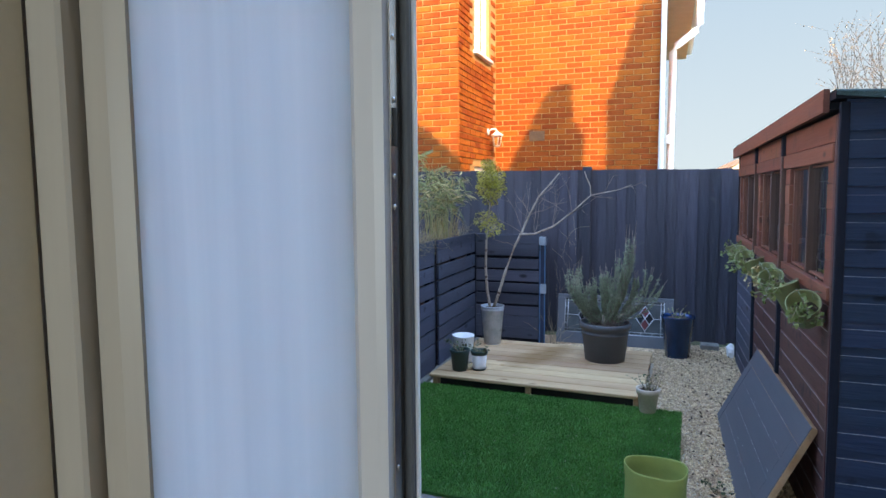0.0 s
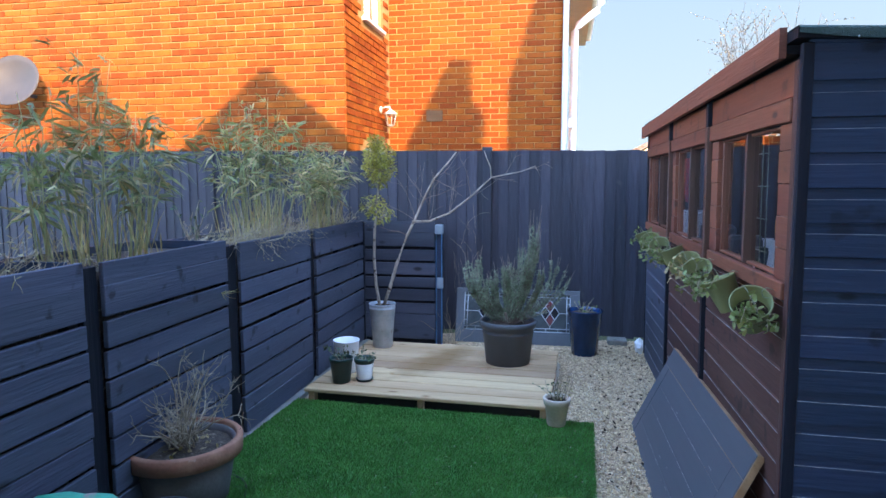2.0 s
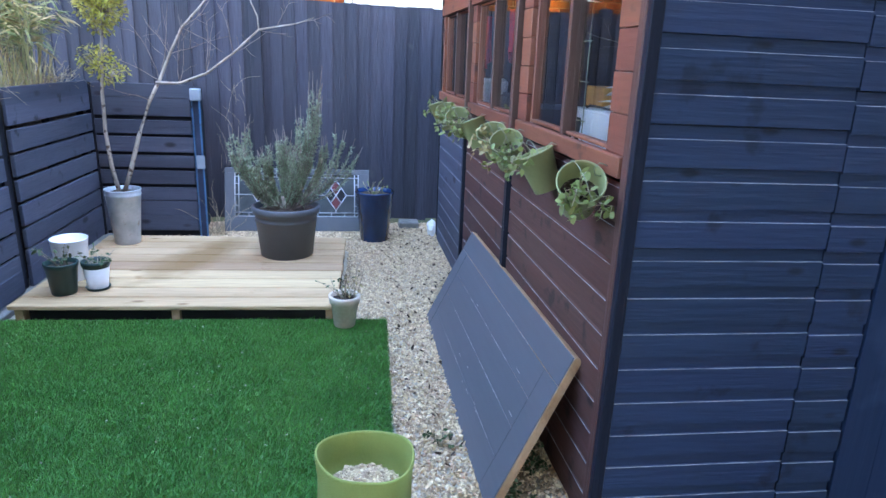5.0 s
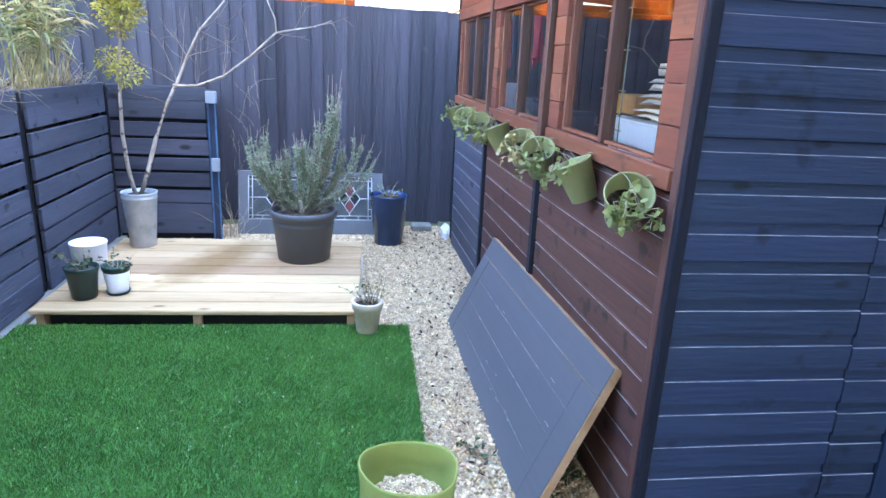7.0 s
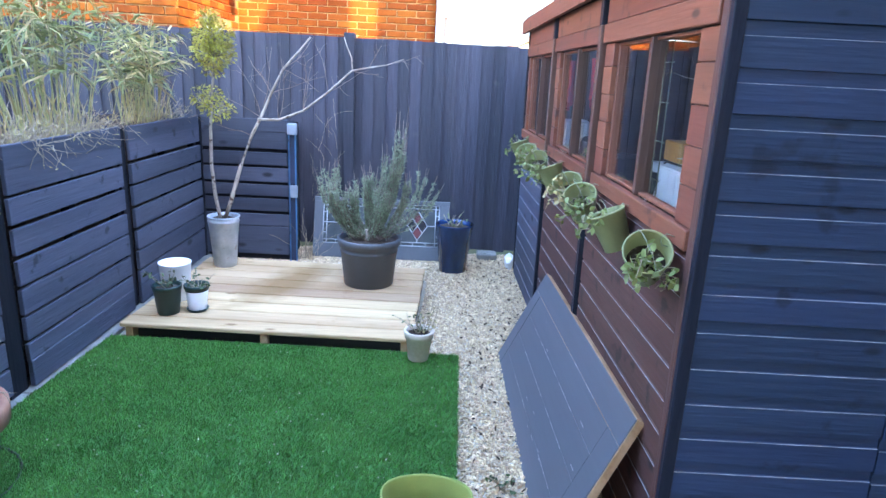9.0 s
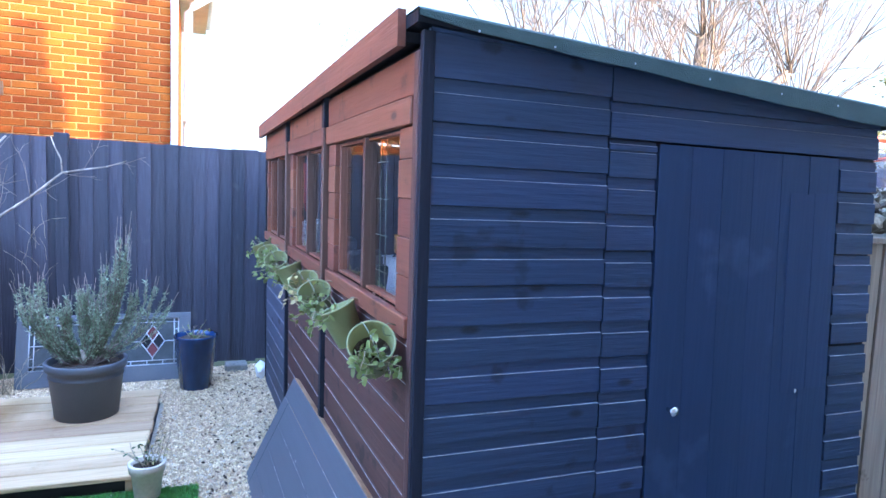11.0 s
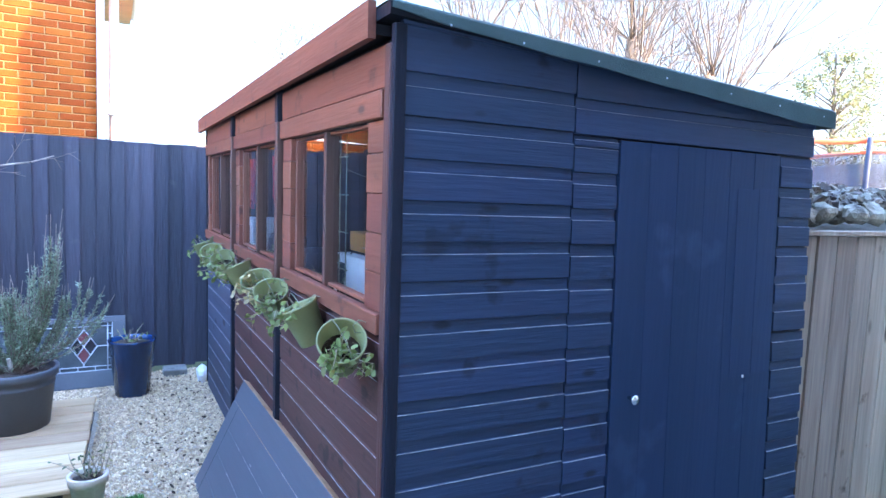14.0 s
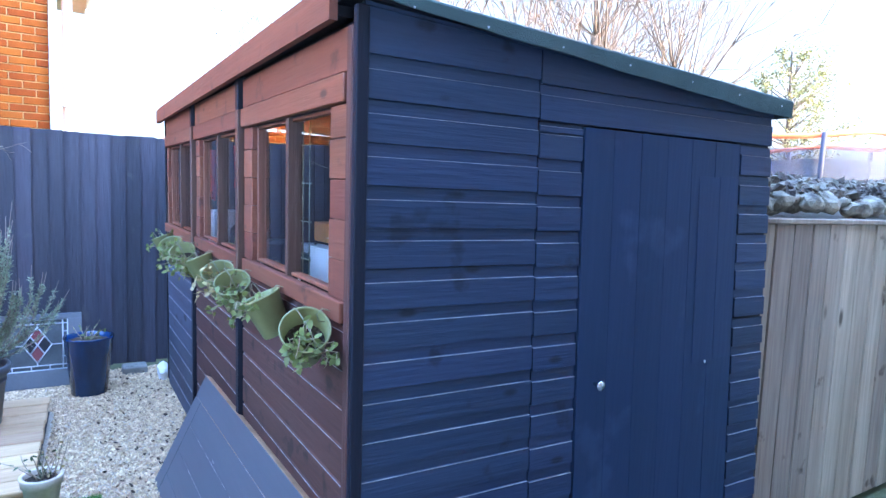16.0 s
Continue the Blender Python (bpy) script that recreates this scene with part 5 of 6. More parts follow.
for base, way, ln in [(main[4], (-0.3, 0, 0.8), 0.45), (main[4], (0.05, 0.1, 1), 0.5), (main[4], (-0.6, 0, 0.5), 0.3), (limb[1], (0.05, 0, 1), 0.42), (limb[1], (0.3, 0, 0.9), 0.45),
                      (limb[2], (-0.1, 0, 1), 0.4), (limb[2], (0.35, 0.1, 0.8), 0.35), (limb[3], (0.0, 0, 1), 0.35), (limb[3], (0.6, 0, 0.3), 0.28), (main[6], (0.6, 0, 0.3), 0.35),
                      (main[6], (0.5, 0.1, -0.1), 0.3), (main[5], (0.7, 0, 0.2), 0.4), (limb[4], (0.8, 0, -0.1), 0.2), (limb[5], (0.5, 0, 0.7), 0.25), (main[3], (-0.7, 0, 0.5), 0.25),
                      (main[5], (-0.4, 0, 0.8), 0.3), (limb[6], (0.9, 0, 0.2), 0.25)]:
    pts = wander(base, way, ln, 6, 0.22)
    b = bm_new()
    tube(b, pts, 0.0028, 0.0011, seg=4)
    for _ in range(3):
        p = pts[rng.randint(1, 5)]
        tube(b, wander(p, Vector(way) + unit() * 0.9, ln * 0.35, 4, 0.3), 0.0018, 0.0008, seg=3)
    part("twig", b, "twig", bare)


def sprig(t, cx, cy, z, spread, height, num, leafmat_name, leaves, lsize, stemmat="drytwig", droop=0.3):
    b = bm_new()
    L = Leaves()
    for _ in range(num):
        d = Vector((rng.uniform(-1, 1) * spread, rng.uniform(-1, 1) * spread, height))
        pts = wander((cx + rng.uniform(-0.02, 0.02), cy + rng.uniform(-0.02, 0.02), z), d, d.length * rng.uniform(0.6, 1.1), 5, 0.22)
        tube(b, pts, 0.003, 0.0012, seg=4)
        for _ in range(leaves):
            p = pts[rng.randint(1, 5)]
            L.leaf(p, unit() + Vector((0, 0, 0.3)), lsize * rng.uniform(0.7, 1.3), lsize * 0.55, droop, 3)
    part("stems", b, stemmat, t)
    if leaves:
        L.make("leaves", leafmat_name, t)


pot("green_pot", "dark green plastic plant pot on the deck", "greenpot", -1.565, 5.00, 0.10, 0.062, 0.081, 0.175, rim=0.004, rimh=0.03)
p = thing("potted_shrub", "small straggly rose plant with few leaves", "plant")
sprig(p, -1.565, 5.0, 0.25, 0.12, 0.13, 9, "darkleaf", 5, 0.028)
pot("white_bucket", "empty white plastic bucket on the deck", "whitepot", -1.61, 5.235, 0.10, 0.078, 0.095, 0.24, rim=0.003, rimh=0.01, soil=0.1, soilmat=None, cat="bucket")
pot("white_pot", "small white pot with a dark rim and saucer", "whitepot", -1.415, 5.06, 0.112, 0.052, 0.066, 0.125, soil=0.9)
t = thing("pot_saucer", "small dark green saucer under the white pot", "saucer")
b = bm_new()
lathe(b, [(0.0, 0.1005), (0.055, 0.1005), (0.064, 0.116), (0.060, 0.116), (0.052, 0.1115), (0, 0.1115)], -1.415, 5.06)
part("dish", b, "greenpot", t)
t = thing("pot_collar", "dark green inner pot rim standing in the white pot", "pot")
b = bm_new()
lathe(b, [(0.058, 0.215), (0.060, 0.238), (0.072, 0.240), (0.074, 0.263), (0.068, 0.265), (0.066, 0.228)], -1.415, 5.06)
part("collar", b, "greenpot", t)
p = thing("potted_herb", "low leafy herb in the small white pot", "plant")
sprig(p, -1.415, 5.06, 0.235, 0.11, 0.08, 12, "darkleaf", 8, 0.022)

pot("glazed_planter", "tall dark blue glazed ceramic planter on the gravel", "blueglaze", 0.155, 6.385, 0.0, 0.108, 0.150, 0.395, rim=0.003, rimh=0.02, soil=0.92, wall=0.012)
p = thing("potted_weed", "sparse green sprigs in the blue planter", "plant")
sprig(p, 0.14, 6.385, 0.35, 0.10, 0.13, 9, "ivy", 6, 0.022)

pot("clay_pot", "small stone-coloured clay pot on the corner of the lawn", "claypot", -0.068, 4.665, 0.030, 0.056, 0.076, 0.17, rim=0.008, rimh=0.045, soil=0.88, wall=0.009)
p = thing("dry_plant", "dry brown stems with a few leaves in the clay pot", "plant")
sprig(p, -0.068, 4.665, 0.175, 0.13, 0.14, 11, "darkleaf", 3, 0.02, "drytwig")
sprig(p, -0.02, 4.68, 0.175, 0.06, 0.18, 5, "straw", 6, 0.02, "drytwig")

# terracotta tub with the bare shrub, black pot and saucer
tub = pot("terracotta_tub", "large plant pot with a grey body and terracotta rim beside the planter", "tubgrey", -1.77, 3.46, 0.0, 0.185, 0.238, 0.30, soil=0.91, wall=0.02)
b = bm_new()
lathe(b, [(0.2335, 0.245), (0.262, 0.247), (0.264, 0.312), (0.256, 0.320), (0.238, 0.320), (0.233, 0.312), (0.226, 0.245)], -1.77, 3.46, 40)
part("rim", b, "terracotta", tub, "faded terracotta rim")
t = thing("plant_saucer", "black plastic saucer under the terracotta pot", "saucer")
b = bm_new()
lathe(b, [(0.0, -0.010), (0.25, -0.010), (0.27, 0.03), (0.262, 0.03), (0.245, -0.004), (0, -0.004)], -1.765, 3.46)
part("dish", b, "rubber", t)
p = thing("bare_shrub", "leafless twiggy shrub in the terracotta pot", "shrub")
for _ in range(30):
    b = bm_new()
    d = Vector((rng.uniform(-1, 1), rng.uniform(-1, 1), rng.uniform(0.55, 1.3)))
    pts = wander((-1.77 + rng.uniform(-0.05, 0.05), 3.46 + rng.uniform(-0.05, 0.05), 0.27), d, rng.uniform(0.26, 0.45), 6, 0.25)
    tube(b, pts, 0.0052, 0.0020, seg=5)
    for _ in range(8):
        q = pts[rng.randint(2, 6)]
        pt = wander(q, d + unit() * 1.2, rng.uniform(0.05, 0.14), 4, 0.4)
        tube(b, pt, 0.0020, 0.0009, seg=4)
        tube(b, wander(pt[2], d + unit() * 1.3, 0.05, 3, 0.3), 0.0015, 0.0008, seg=3)
    part("branch", b, "drytwig", p)
L = Leaves()
for _ in range(40):
    a, q = rng.uniform(0, 6.28), rng.uniform(0.02, 0.19)
    L.leaf((-1.77 + q * math.cos(a), 3.46 + q * math.sin(a), 0.285), unit() + Vector((0, 0, 0.5)), 0.03, 0.015, 0.2, 3)
L.make("fallen_leaves", "straw", p)
pot("black_pot", "empty black plastic pot on the paving", "rubber", -1.56, 2.99, 0.004, 0.10, 0.125, 0.225, rim=0.006, rimh=0.03, soil=0.55)

# compost bag
t = thing("compost_bag", "plump plastic compost sack with green top and pink flower print", "bag")
b = bm_new()
bmesh.ops.create_cube(b, size=1.0)
bmesh.ops.subdivide_edges(b, edges=b.edges[:], cuts=7, use_grid_fill=True)
for v in b.verts:
    x, y, z = v.co * 2
    k = (1 - 0.18 * (abs(x) ** 4)) * (1 - 0.12 * abs(y) ** 4)
    nz = 0.05 * noise.noise(v.co * 6)
    v.co = Vector((-1.64 + x * 0.20 * (1 - 0.06 * abs(z)), 2.60 + y * 0.14 * (1 - 0.10 * abs(z)), 0.235 + z * 0.225 * k + nz * 0.4))
for f in b.faces:
    f.smooth = True
part("sack", b, "compost", t)

# olive fabric grow bag filled with gravel
t = thing("grow_bag", "olive green woven fabric planter half filled with gravel", "planter bag")
b = bm_new()
segn = 36
prof = [(0.0, 0.006), (0.145, 0.006), (0.152, 0.02), (0.150, 0.14), (0.147, 0.22), (0.153, 0.286), (0.151, 0.293), (0.147, 0.293), (0.145, 0.286), (0.140, 0.22), (0.142, 0.15), (0.0, 0.15)]
lathe(b, [(q * 0.9, z) for q, z in prof], 0.0, 3.16, segn)
for v in b.verts:
    a = math.atan2(v.co.y - 3.16, v.co.x)
    k = 1 + 0.07 * math.cos(2 * a + 0.8) * (v.co.z / 0.3) + 0.02 * math.sin(5 * a)
    v.co.x, v.co.y = v.co.x * k, 3.16 + (v.co.y - 3.16) * k
    v.co.z += (0.007 * math.cos(2 * a - 0.5) + 0.004 * math.sin(3 * a)) * (v.co.z / 0.32) ** 3 if v.co.z > 0.21 else 0
part("bag", b, "fabric", t)
aa, qq = nr.uniform(0, 6.283, 1500), 0.113 * np.sqrt(nr.uniform(0, 1, 1500))
sp = np.stack([qq * np.cos(aa), 3.16 + qq * np.sin(aa), 0.165 + 0.035 * (1 - (qq / 0.115) ** 2) + nr.uniform(-0.006, 0.006, 1500)], 1)
stones("bagged_gravel", "pale gravel heaped inside the fabric bag", sp, 0.0075)

# ---- old panelled door leaning on the shed ----
t = thing("leaning_door", "slate-grey painted old ledged door lying on its edge against the shed", "door")
pA, pB = Vector((0.392, 3.232, 0.005)), Vector((0.375, 4.836, -0.03))       # foot of the sheet
up = Vector((0.235, 0.055, 0.455)).normalized()
along = (pB - pA).normalized()
nrm = along.cross(up).normalized()
if nrm.x > 0:
    nrm = -nrm


def D(a, h, d):
    return pA + along * a + up * h + nrm * d


def slab(name, a0, a1, h0, h1, d0, d1, material, label="", bevel=0.002):
    b = bm_new()
    box(b, a0, a1, h0, h1, d0, d1, bevel, f=lambda x, y, z: D(x, y, z))
    return part(name, b, material, t, label)


H, LD = 0.575, 1.604
slab("core", 0.004, LD - 0.004, 0.004, H - 0.003, -0.034, -0.006, "cutwood", "raw sawn timber edges")
slab("stile", 0.0, LD, H - 0.105, H, -0.0055, 0.0, "doorgrey")
slab("end_rail", 0.0, 0.125, 0.0, H - 0.107, -0.0055, 0.0, "doorgrey")
slab("end_rail", LD - 0.12, LD, 0.0, H - 0.107, -0.0055, 0.0, "doorgrey")
for i in range(4):
    slab("panel_board", 0.127, LD - 0.122, 0.0 + i * 0.117, 0.116 + i * 0.117 - 0.0006, -0.0055, -0.0012, "doorgrey", bevel=0.0012)
for i in range(1, 4):
    for a0, a1 in ((0.15 + 0.09 * i, 0.40 + 0.06 * i * i), (0.92 - 0.09 * i, 1.12 + 0.05 * i)):
        slab("groove_wear", a0, a1, i * 0.117 - 0.0014, i * 0.117 + 0.0010, -0.0016, -0.0002, "raw_edge", bevel=0)
slab("groove_wear", 0.32, 0.74, H - 0.1075, H - 0.1055, -0.0016, 0.0003, "raw_edge", bevel=0)
for i in range(9):
    a0 = rng.uniform(0.15, 1.1)
    h0 = rng.uniform(0.03, 0.4)
    slab("scuff", a0, a0 + rng.uniform(0.008, 0.05), h0, h0 + 0.0030, -0.0015, 0.0006, "raw_edge", bevel=0)

slab("top_edge", 0.0, LD, H + 0.0005, H + 0.004, -0.034, -0.001, "cutwood", bevel=0.001)
slab("end_edge", -0.004, -0.0005, 0.0, H + 0.003, -0.032, -0.004, "cutwood", bevel=0.001)

# ---- leaded glass panel leaning on the back fence ----
t = thing("leaded_panel", "slate-grey framed leaded-glass panel with wine red diamonds leaning on the fence", "window panel")
ox, oy = -1.03, 6.60


def P(a, h, d=0.0):
    return Vector((ox + a + 0.0 * h, oy + h * 0.28 - d, h * 0.96 + 0.004))


def pslab(name, a0, a1, h0, h1, d0, d1, material, parent=None, label="", bevel=0.0015):
    b = bm_new()
    box(b, a0, a1, h0, h1, d0, d1, bevel, f=lambda x, y, z: P(x, y, z))
    return part(name, b, material, parent or t, label)


W_, Hh = 1.15, 0.505
pslab("frame_rail", 0, W_, 0, 0.115, -0.03, 0.0, "doorgrey")
pslab("frame_rail", 0, W_, Hh - 0.035, Hh, -0.03, 0.0, "doorgrey")
pslab("frame_stile", 0, 0.075, 0.1155, Hh - 0.0355, -0.03, 0.0, "doorgrey")
pslab("frame_stile", W_ - 0.085, W_, 0.1155, Hh - 0.0355, -0.03, 0.0, "doorgrey")
gl = pslab("glazing", 0.076, W_ - 0.086, 0.116, Hh - 0.036, -0.018, -0.014, "greyglass", None, "cloudy grey leaded glass", 0)


def came(p, q, w=0.0045):
    b = bm_new()
    tube(b, [P(*p, -0.012), P(*q, -0.012)], w, seg=6)
    part("came", b, "lead", gl)


x0, x1, h0, h1 = 0.078, W_ - 0.088, 0.118, Hh - 0.038
bd = 0.03
for p, q in (((x0, h0), (x1, h0)), ((x0, h1), (x1, h1)), ((x0, h0), (x0, h1)), ((x1, h0), (x1, h1)), ((x0, h0 + bd), (x1, h0 + bd)), ((x0, h1 - bd), (x1, h1 - bd)),
             ((x0 + bd, h0), (x0 + bd, h1)), ((x1 - bd, h0), (x1 - bd, h1)), ((0.56, h0 + bd), (0.56, h1 - bd))):
    came(p, q)
for k in range(1, 9):
    xx = x0 + (x1 - x0) * k / 9
    came((xx, h0), (xx, h0 + bd), 0.0035)
    came((xx, h1 - bd), (xx, h1), 0.0035)
for k in range(1, 4):
    hh = h0 + (h1 - h0) * k / 4
    came((x0, hh), (x0 + bd, hh), 0.0035)
    came((x1 - bd, hh), (x1, hh), 0.0035)
for cx in (0.30, 0.88):
    cy, a, c = (h0 + h1) / 2, 0.085, 0.125
    for p, q in (((cx - a, cy), (cx, cy + c)), ((cx, cy + c), (cx + a, cy)), ((cx + a, cy), (cx, cy - c)), ((cx, cy - c), (cx - a, cy)),
                 ((cx - a / 2, cy + c / 2), (cx + a / 2, cy - c / 2)), ((cx - a / 2, cy - c / 2), (cx + a / 2, cy + c / 2)),
                 ((cx - a, cy), (cx - 0.20, cy)), ((cx + a, cy), (cx + 0.15, cy)), ((cx, cy + c), (cx, h1 - bd)), ((cx, cy - c), (cx, h0 + bd))):
        came(p, q)
    for dx, dh, m in ((0, c / 2, "wineglass"), (0, -c / 2, "wineglass"), (-a / 2, 0, "inkglass"), (a / 2, 0, "inkglass")):
        b = bm_new()
        b.faces.new([b.verts.new(P(cx + dx + ex, cy + dh + eh, -0.0128)) for ex, eh in ((-a / 2, 0), (0, -c / 2), (a / 2, 0), (0, c / 2))])
        r_ = bmesh.ops.extrude_face_region(b, geom=b.faces[:])
        bmesh.ops.translate(b, verts=[v for v in r_["geom"] if isinstance(v, bmesh.types.BMVert)], vec=(0, 0.001, 0))
        part("quarry", b, m, gl)

# white sack at the shed's far corner, and a brick
t = thing("crumpled_sack", "small crumpled white plastic sack on the gravel", "sack")
b = bm_new()
rock(b, (0.63, 6.50, 0.055), (0.042, 0.04, 0.07), 77)
for f in b.faces:
    f.smooth = False
part("sack", b, "whitepot", t)
t = thing("loose_slab", "grey concrete slab piece lying by the fence", "slab")
part("slab", box(bm_new(), 0.38, 0.55, 6.72, 6.86, -0.012, 0.05, 0.008), "concrete", t)

# ---- hanging buckets on the window sill ----
def bucket(v, du, tilt, turn, scale, seed, leaves, dry=False):
    """A tapered enamel bucket on a hook at the sill, with its plant."""
    t = thing("hanging_bucket", "small sage green bucket hung from a hook on the sill", "bucket", "buckets along the shed")
    r = random.Random(seed)
    m = Matrix.Translation(S(-0.012 - 0.085 * scale - du, v + 0.03, 1.058)) @ pose(0, 0, 0, tilt[0], tilt[1], turn) @ Matrix.Scale(scale, 4)
    b = bm_new()
    lathe(b, [(0.0, -0.11), (0.055, -0.11), (0.058, -0.107), (0.079, 0.05), (0.083, 0.052), (0.083, 0.060), (0.079, 0.061), (0.076, 0.055), (0.067, -0.03), (0.0, -0.03)], seg=28)
    o = part("body", b, "limepot", t)
    o.matrix_basis = m
    b = bm_new()
    for i in range(40):
        rock(b, (r.uniform(-0.045, 0.045), r.uniform(-0.045, 0.045), -0.024), (0.012, 0.012, 0.008), seed * 50 + i) if i < 8 else None
    lathe(b, [(0.0, -0.022), (0.04, -0.025), (0.0665, -0.028)], seg=16)
    o = part("soil", b, "soil", t, "dark soil")
    o.matrix_basis = m
    b = bm_new()
    arc = [(0.083 * math.cos(a), 0.004, 0.052 + 0.065 * math.sin(a)) for a in [math.pi * k / 14 for k in range(15)]]
    tube(b, arc, 0.0016, seg=5)
    o = part("handle", b, "wire", t, "thin wire handle")
    o.matrix_basis = m @ pose(0, 0, 0, 0, 0, 90)
    b = bm_new()
    hk = [S(-0.034, v, 1.135), S(-0.055, v + 0.002, 1.142), S(-0.072, v, 1.128), S(-0.066, v, 1.108), S(-0.048, v, 1.106)]
    tube(b, hk, 0.0018, seg=5)
    part("hook", b, "wire", t, "small steel hook")
    p = thing("trailing_plant", "trailing leafy plant spilling from a hanging bucket" if not dry else "withered brown plant in a hanging bucket", "plant", "plants in the buckets")
    L = Leaves()
    dn = m.to_3x3().inverted() @ Vector((0, 0, -1))
    dn = Vector((dn.x, dn.y, 0)).normalized()
    for k in range(leaves // 6):
        s0 = m @ (dn * r.uniform(0.0, 0.045) + Vector((r.uniform(-0.03, 0.03), r.uniform(-0.03, 0.03), -0.02)))
        d = (m.to_3x3() @ (dn * r.uniform(0.0, 0.9) + Vector((r.uniform(-0.5, 0.5), r.uniform(-0.5, 0.5), 0.9)))).normalized()
        pts = wander(s0, d, r.uniform(0.06, 0.13), 4, 0.3)
        if k % 3:
            pts += wander(pts[-1], Vector((-0.2 + r.uniform(-0.3, 0.3), -0.4 + r.uniform(-0.5, 0.4), -0.8)), r.uniform(0.02, 0.07), 4, 0.25)[1:]
        b = bm_new()
        tube(b, pts, 0.0018, 0.0009, seg=4)
        part("stem", b, "drytwig", p)
        for _ in range(7):
            q = pts[r.randint(1, len(pts) - 1)]
            L.leaf(q, unit() + Vector((-0.3, 0, 0.1)), r.uniform(0.014, 0.030), r.uniform(0.013, 0.026), 0.25, 3)
    if dry:
        L.make("leaves", "straw", p)
    else:
        L.make("leaves", "ivy", p)


bucket(0.10, 0.01, (46, -20, 0), 0, 0.84, 1, 102)
bucket(0.52, 0.0, (-8, -24, 0), 0, 0.82, 2, 48)
bucket(0.92, 0.01, (34, -22, 0), 0, 0.82, 3, 90)
bucket(1.22, 0.0, (30, -22, 0), 0, 0.82, 4, 84, True)
bucket(1.62, 0.0, (-14, -22, 0), 0, 0.82, 5, 66)
bucket(2.05, 0.01, (34, -24, 0), 0, 0.82, 6, 66)
bucket(2.45, 0.01, (30, -22, 0), 0, 0.82, 7, 72)
bucket(2.85, 0.0, (-10, -20, 0), 0, 0.82, 8, 60)


# ---- bamboo and grasses in the planters ----
def bamboo(cx, cy, z, dx, dy, height, culms, seed, low, green, straw_n):
    """Upright culms, bare and straw-coloured below, with tufts of long drooping leaves above the fraction low of their height."""
    t = thing("bamboo_clump", "clump of bamboo with drooping green leaves and dry straw-coloured stems", "bamboo", "bamboo in the planters")
    r = random.Random(seed)
    L, Sx = Leaves(), Leaves()
    for k in range(culms):
        a, q = r.uniform(0, 2 * math.pi), math.sqrt(r.random())
        px, py = q * math.cos(a) * 0.5, q * math.sin(a) * 0.5
        hh = height * (1.0 - 0.35 * q) * r.uniform(0.6, 1.04)
        pts = wander((cx + px * dx, cy + py * dy, z), Vector((px * 0.30 + r.uniform(-0.06, 0.06), py * 0.42 + r.uniform(-0.06, 0.06), 1)), hh, 8, 0.05)
        b = bm_new()
        tube(b, pts, 0.0042, 0.0016, seg=5)
        part("culm", b, "culm", t)
        for n in range(r.randint(5, 8)):
            s = low + (1.0 - low) * r.random() ** 0.7
            i = min(7, int(s * 8))
            p = pts[i].lerp(pts[i + 1], s * 8 - i)
            out = Vector((r.uniform(-1, 1), r.uniform(-1, 1), r.uniform(-0.1, 0.7))).normalized()
            tw = p + out * r.uniform(0.03, 0.10)
            for _ in range(r.randint(3, 6)):
                (L if r.random() < green * (0.35 + 0.65 * s) else Sx).leaf(tw + unit() * 0.012, out + unit() * 0.6, r.uniform(0.08, 0.155), r.uniform(0.008, 0.015), r.uniform(0.2, 0.9), 3)
    for _ in range(straw_n):
        p0 = (cx + r.uniform(-dx, dx) * 0.55, cy + r.uniform(-dy, dy) * 0.5, z - 0.01)
        Sx.leaf(p0, Vector((r.uniform(-0.35, 0.35), r.uniform(-0.35, 0.35), 1)), r.uniform(0.12, 0.48), r.uniform(0.004, 0.008), r.uniform(0.05, 0.4), 3)
    L.make("leaves", "bamboo", t)
    Sx.make("dry_leaves", "straw", t)


bamboo(-2.14, 3.42, 1.12, 0.28, 0.62, 1.00, 34, 1, 0.42, 0.95, 70)
bamboo(-2.13, 5.00, 1.10, 0.28, 0.62, 1.12, 36, 2, 0.45, 0.90, 110)
bamboo(-2.08, 5.98, 1.10, 0.26, 0.40, 0.86, 34, 3, 0.50, 0.60, 120)


def trailing(cx, cy, z, dx, dy, num, seed, hang=0.2, mats="drytwig"):
    t = thing("dry_grass", "tangle of dry trailing stems over the planter's edge", "plant", "dry growth in the planters")
    r = random.Random(seed)
    b = bm_new()
    L = Leaves()
    for _ in range(num):
        p0 = (cx + r.uniform(-dx, dx), cy + r.uniform(-dy, dy), z)
        pts = wander(p0, Vector((r.uniform(0.1, 1), r.uniform(-1, 1), r.uniform(0.2, 1.0))), r.uniform(0.08, 0.22), 4, 0.3)
        if r.random() < 0.6:
            pts += wander(pts[-1], Vector((r.uniform(0.0, 0.5), r.uniform(-1, 0.6), -r.uniform(0.2, 0.9))), r.uniform(0.05, hang), 5, 0.35)[1:]
        tube(b, pts, 0.0019, 0.0009, seg=3)
        for _ in range(2):
            L.leaf(pts[r.randint(1, len(pts) - 1)], unit() + Vector((0.2, 0, 0.2)), r.uniform(0.012, 0.030), r.uniform(0.004, 0.009), 0.3, 3)
    part("stems", b, mats, t)
    L.make("leaves", "straw", t)


trailing(-2.02, 4.75, 1.12, 0.14, 0.42, 200, 1, 0.26)
trailing(-2.10, 2.85, 1.15, 0.2, 0.35, 90, 2, 0.1)
trailing(-2.08, 4.25, 1.13, 0.18, 0.20, 50, 3, 0.12)
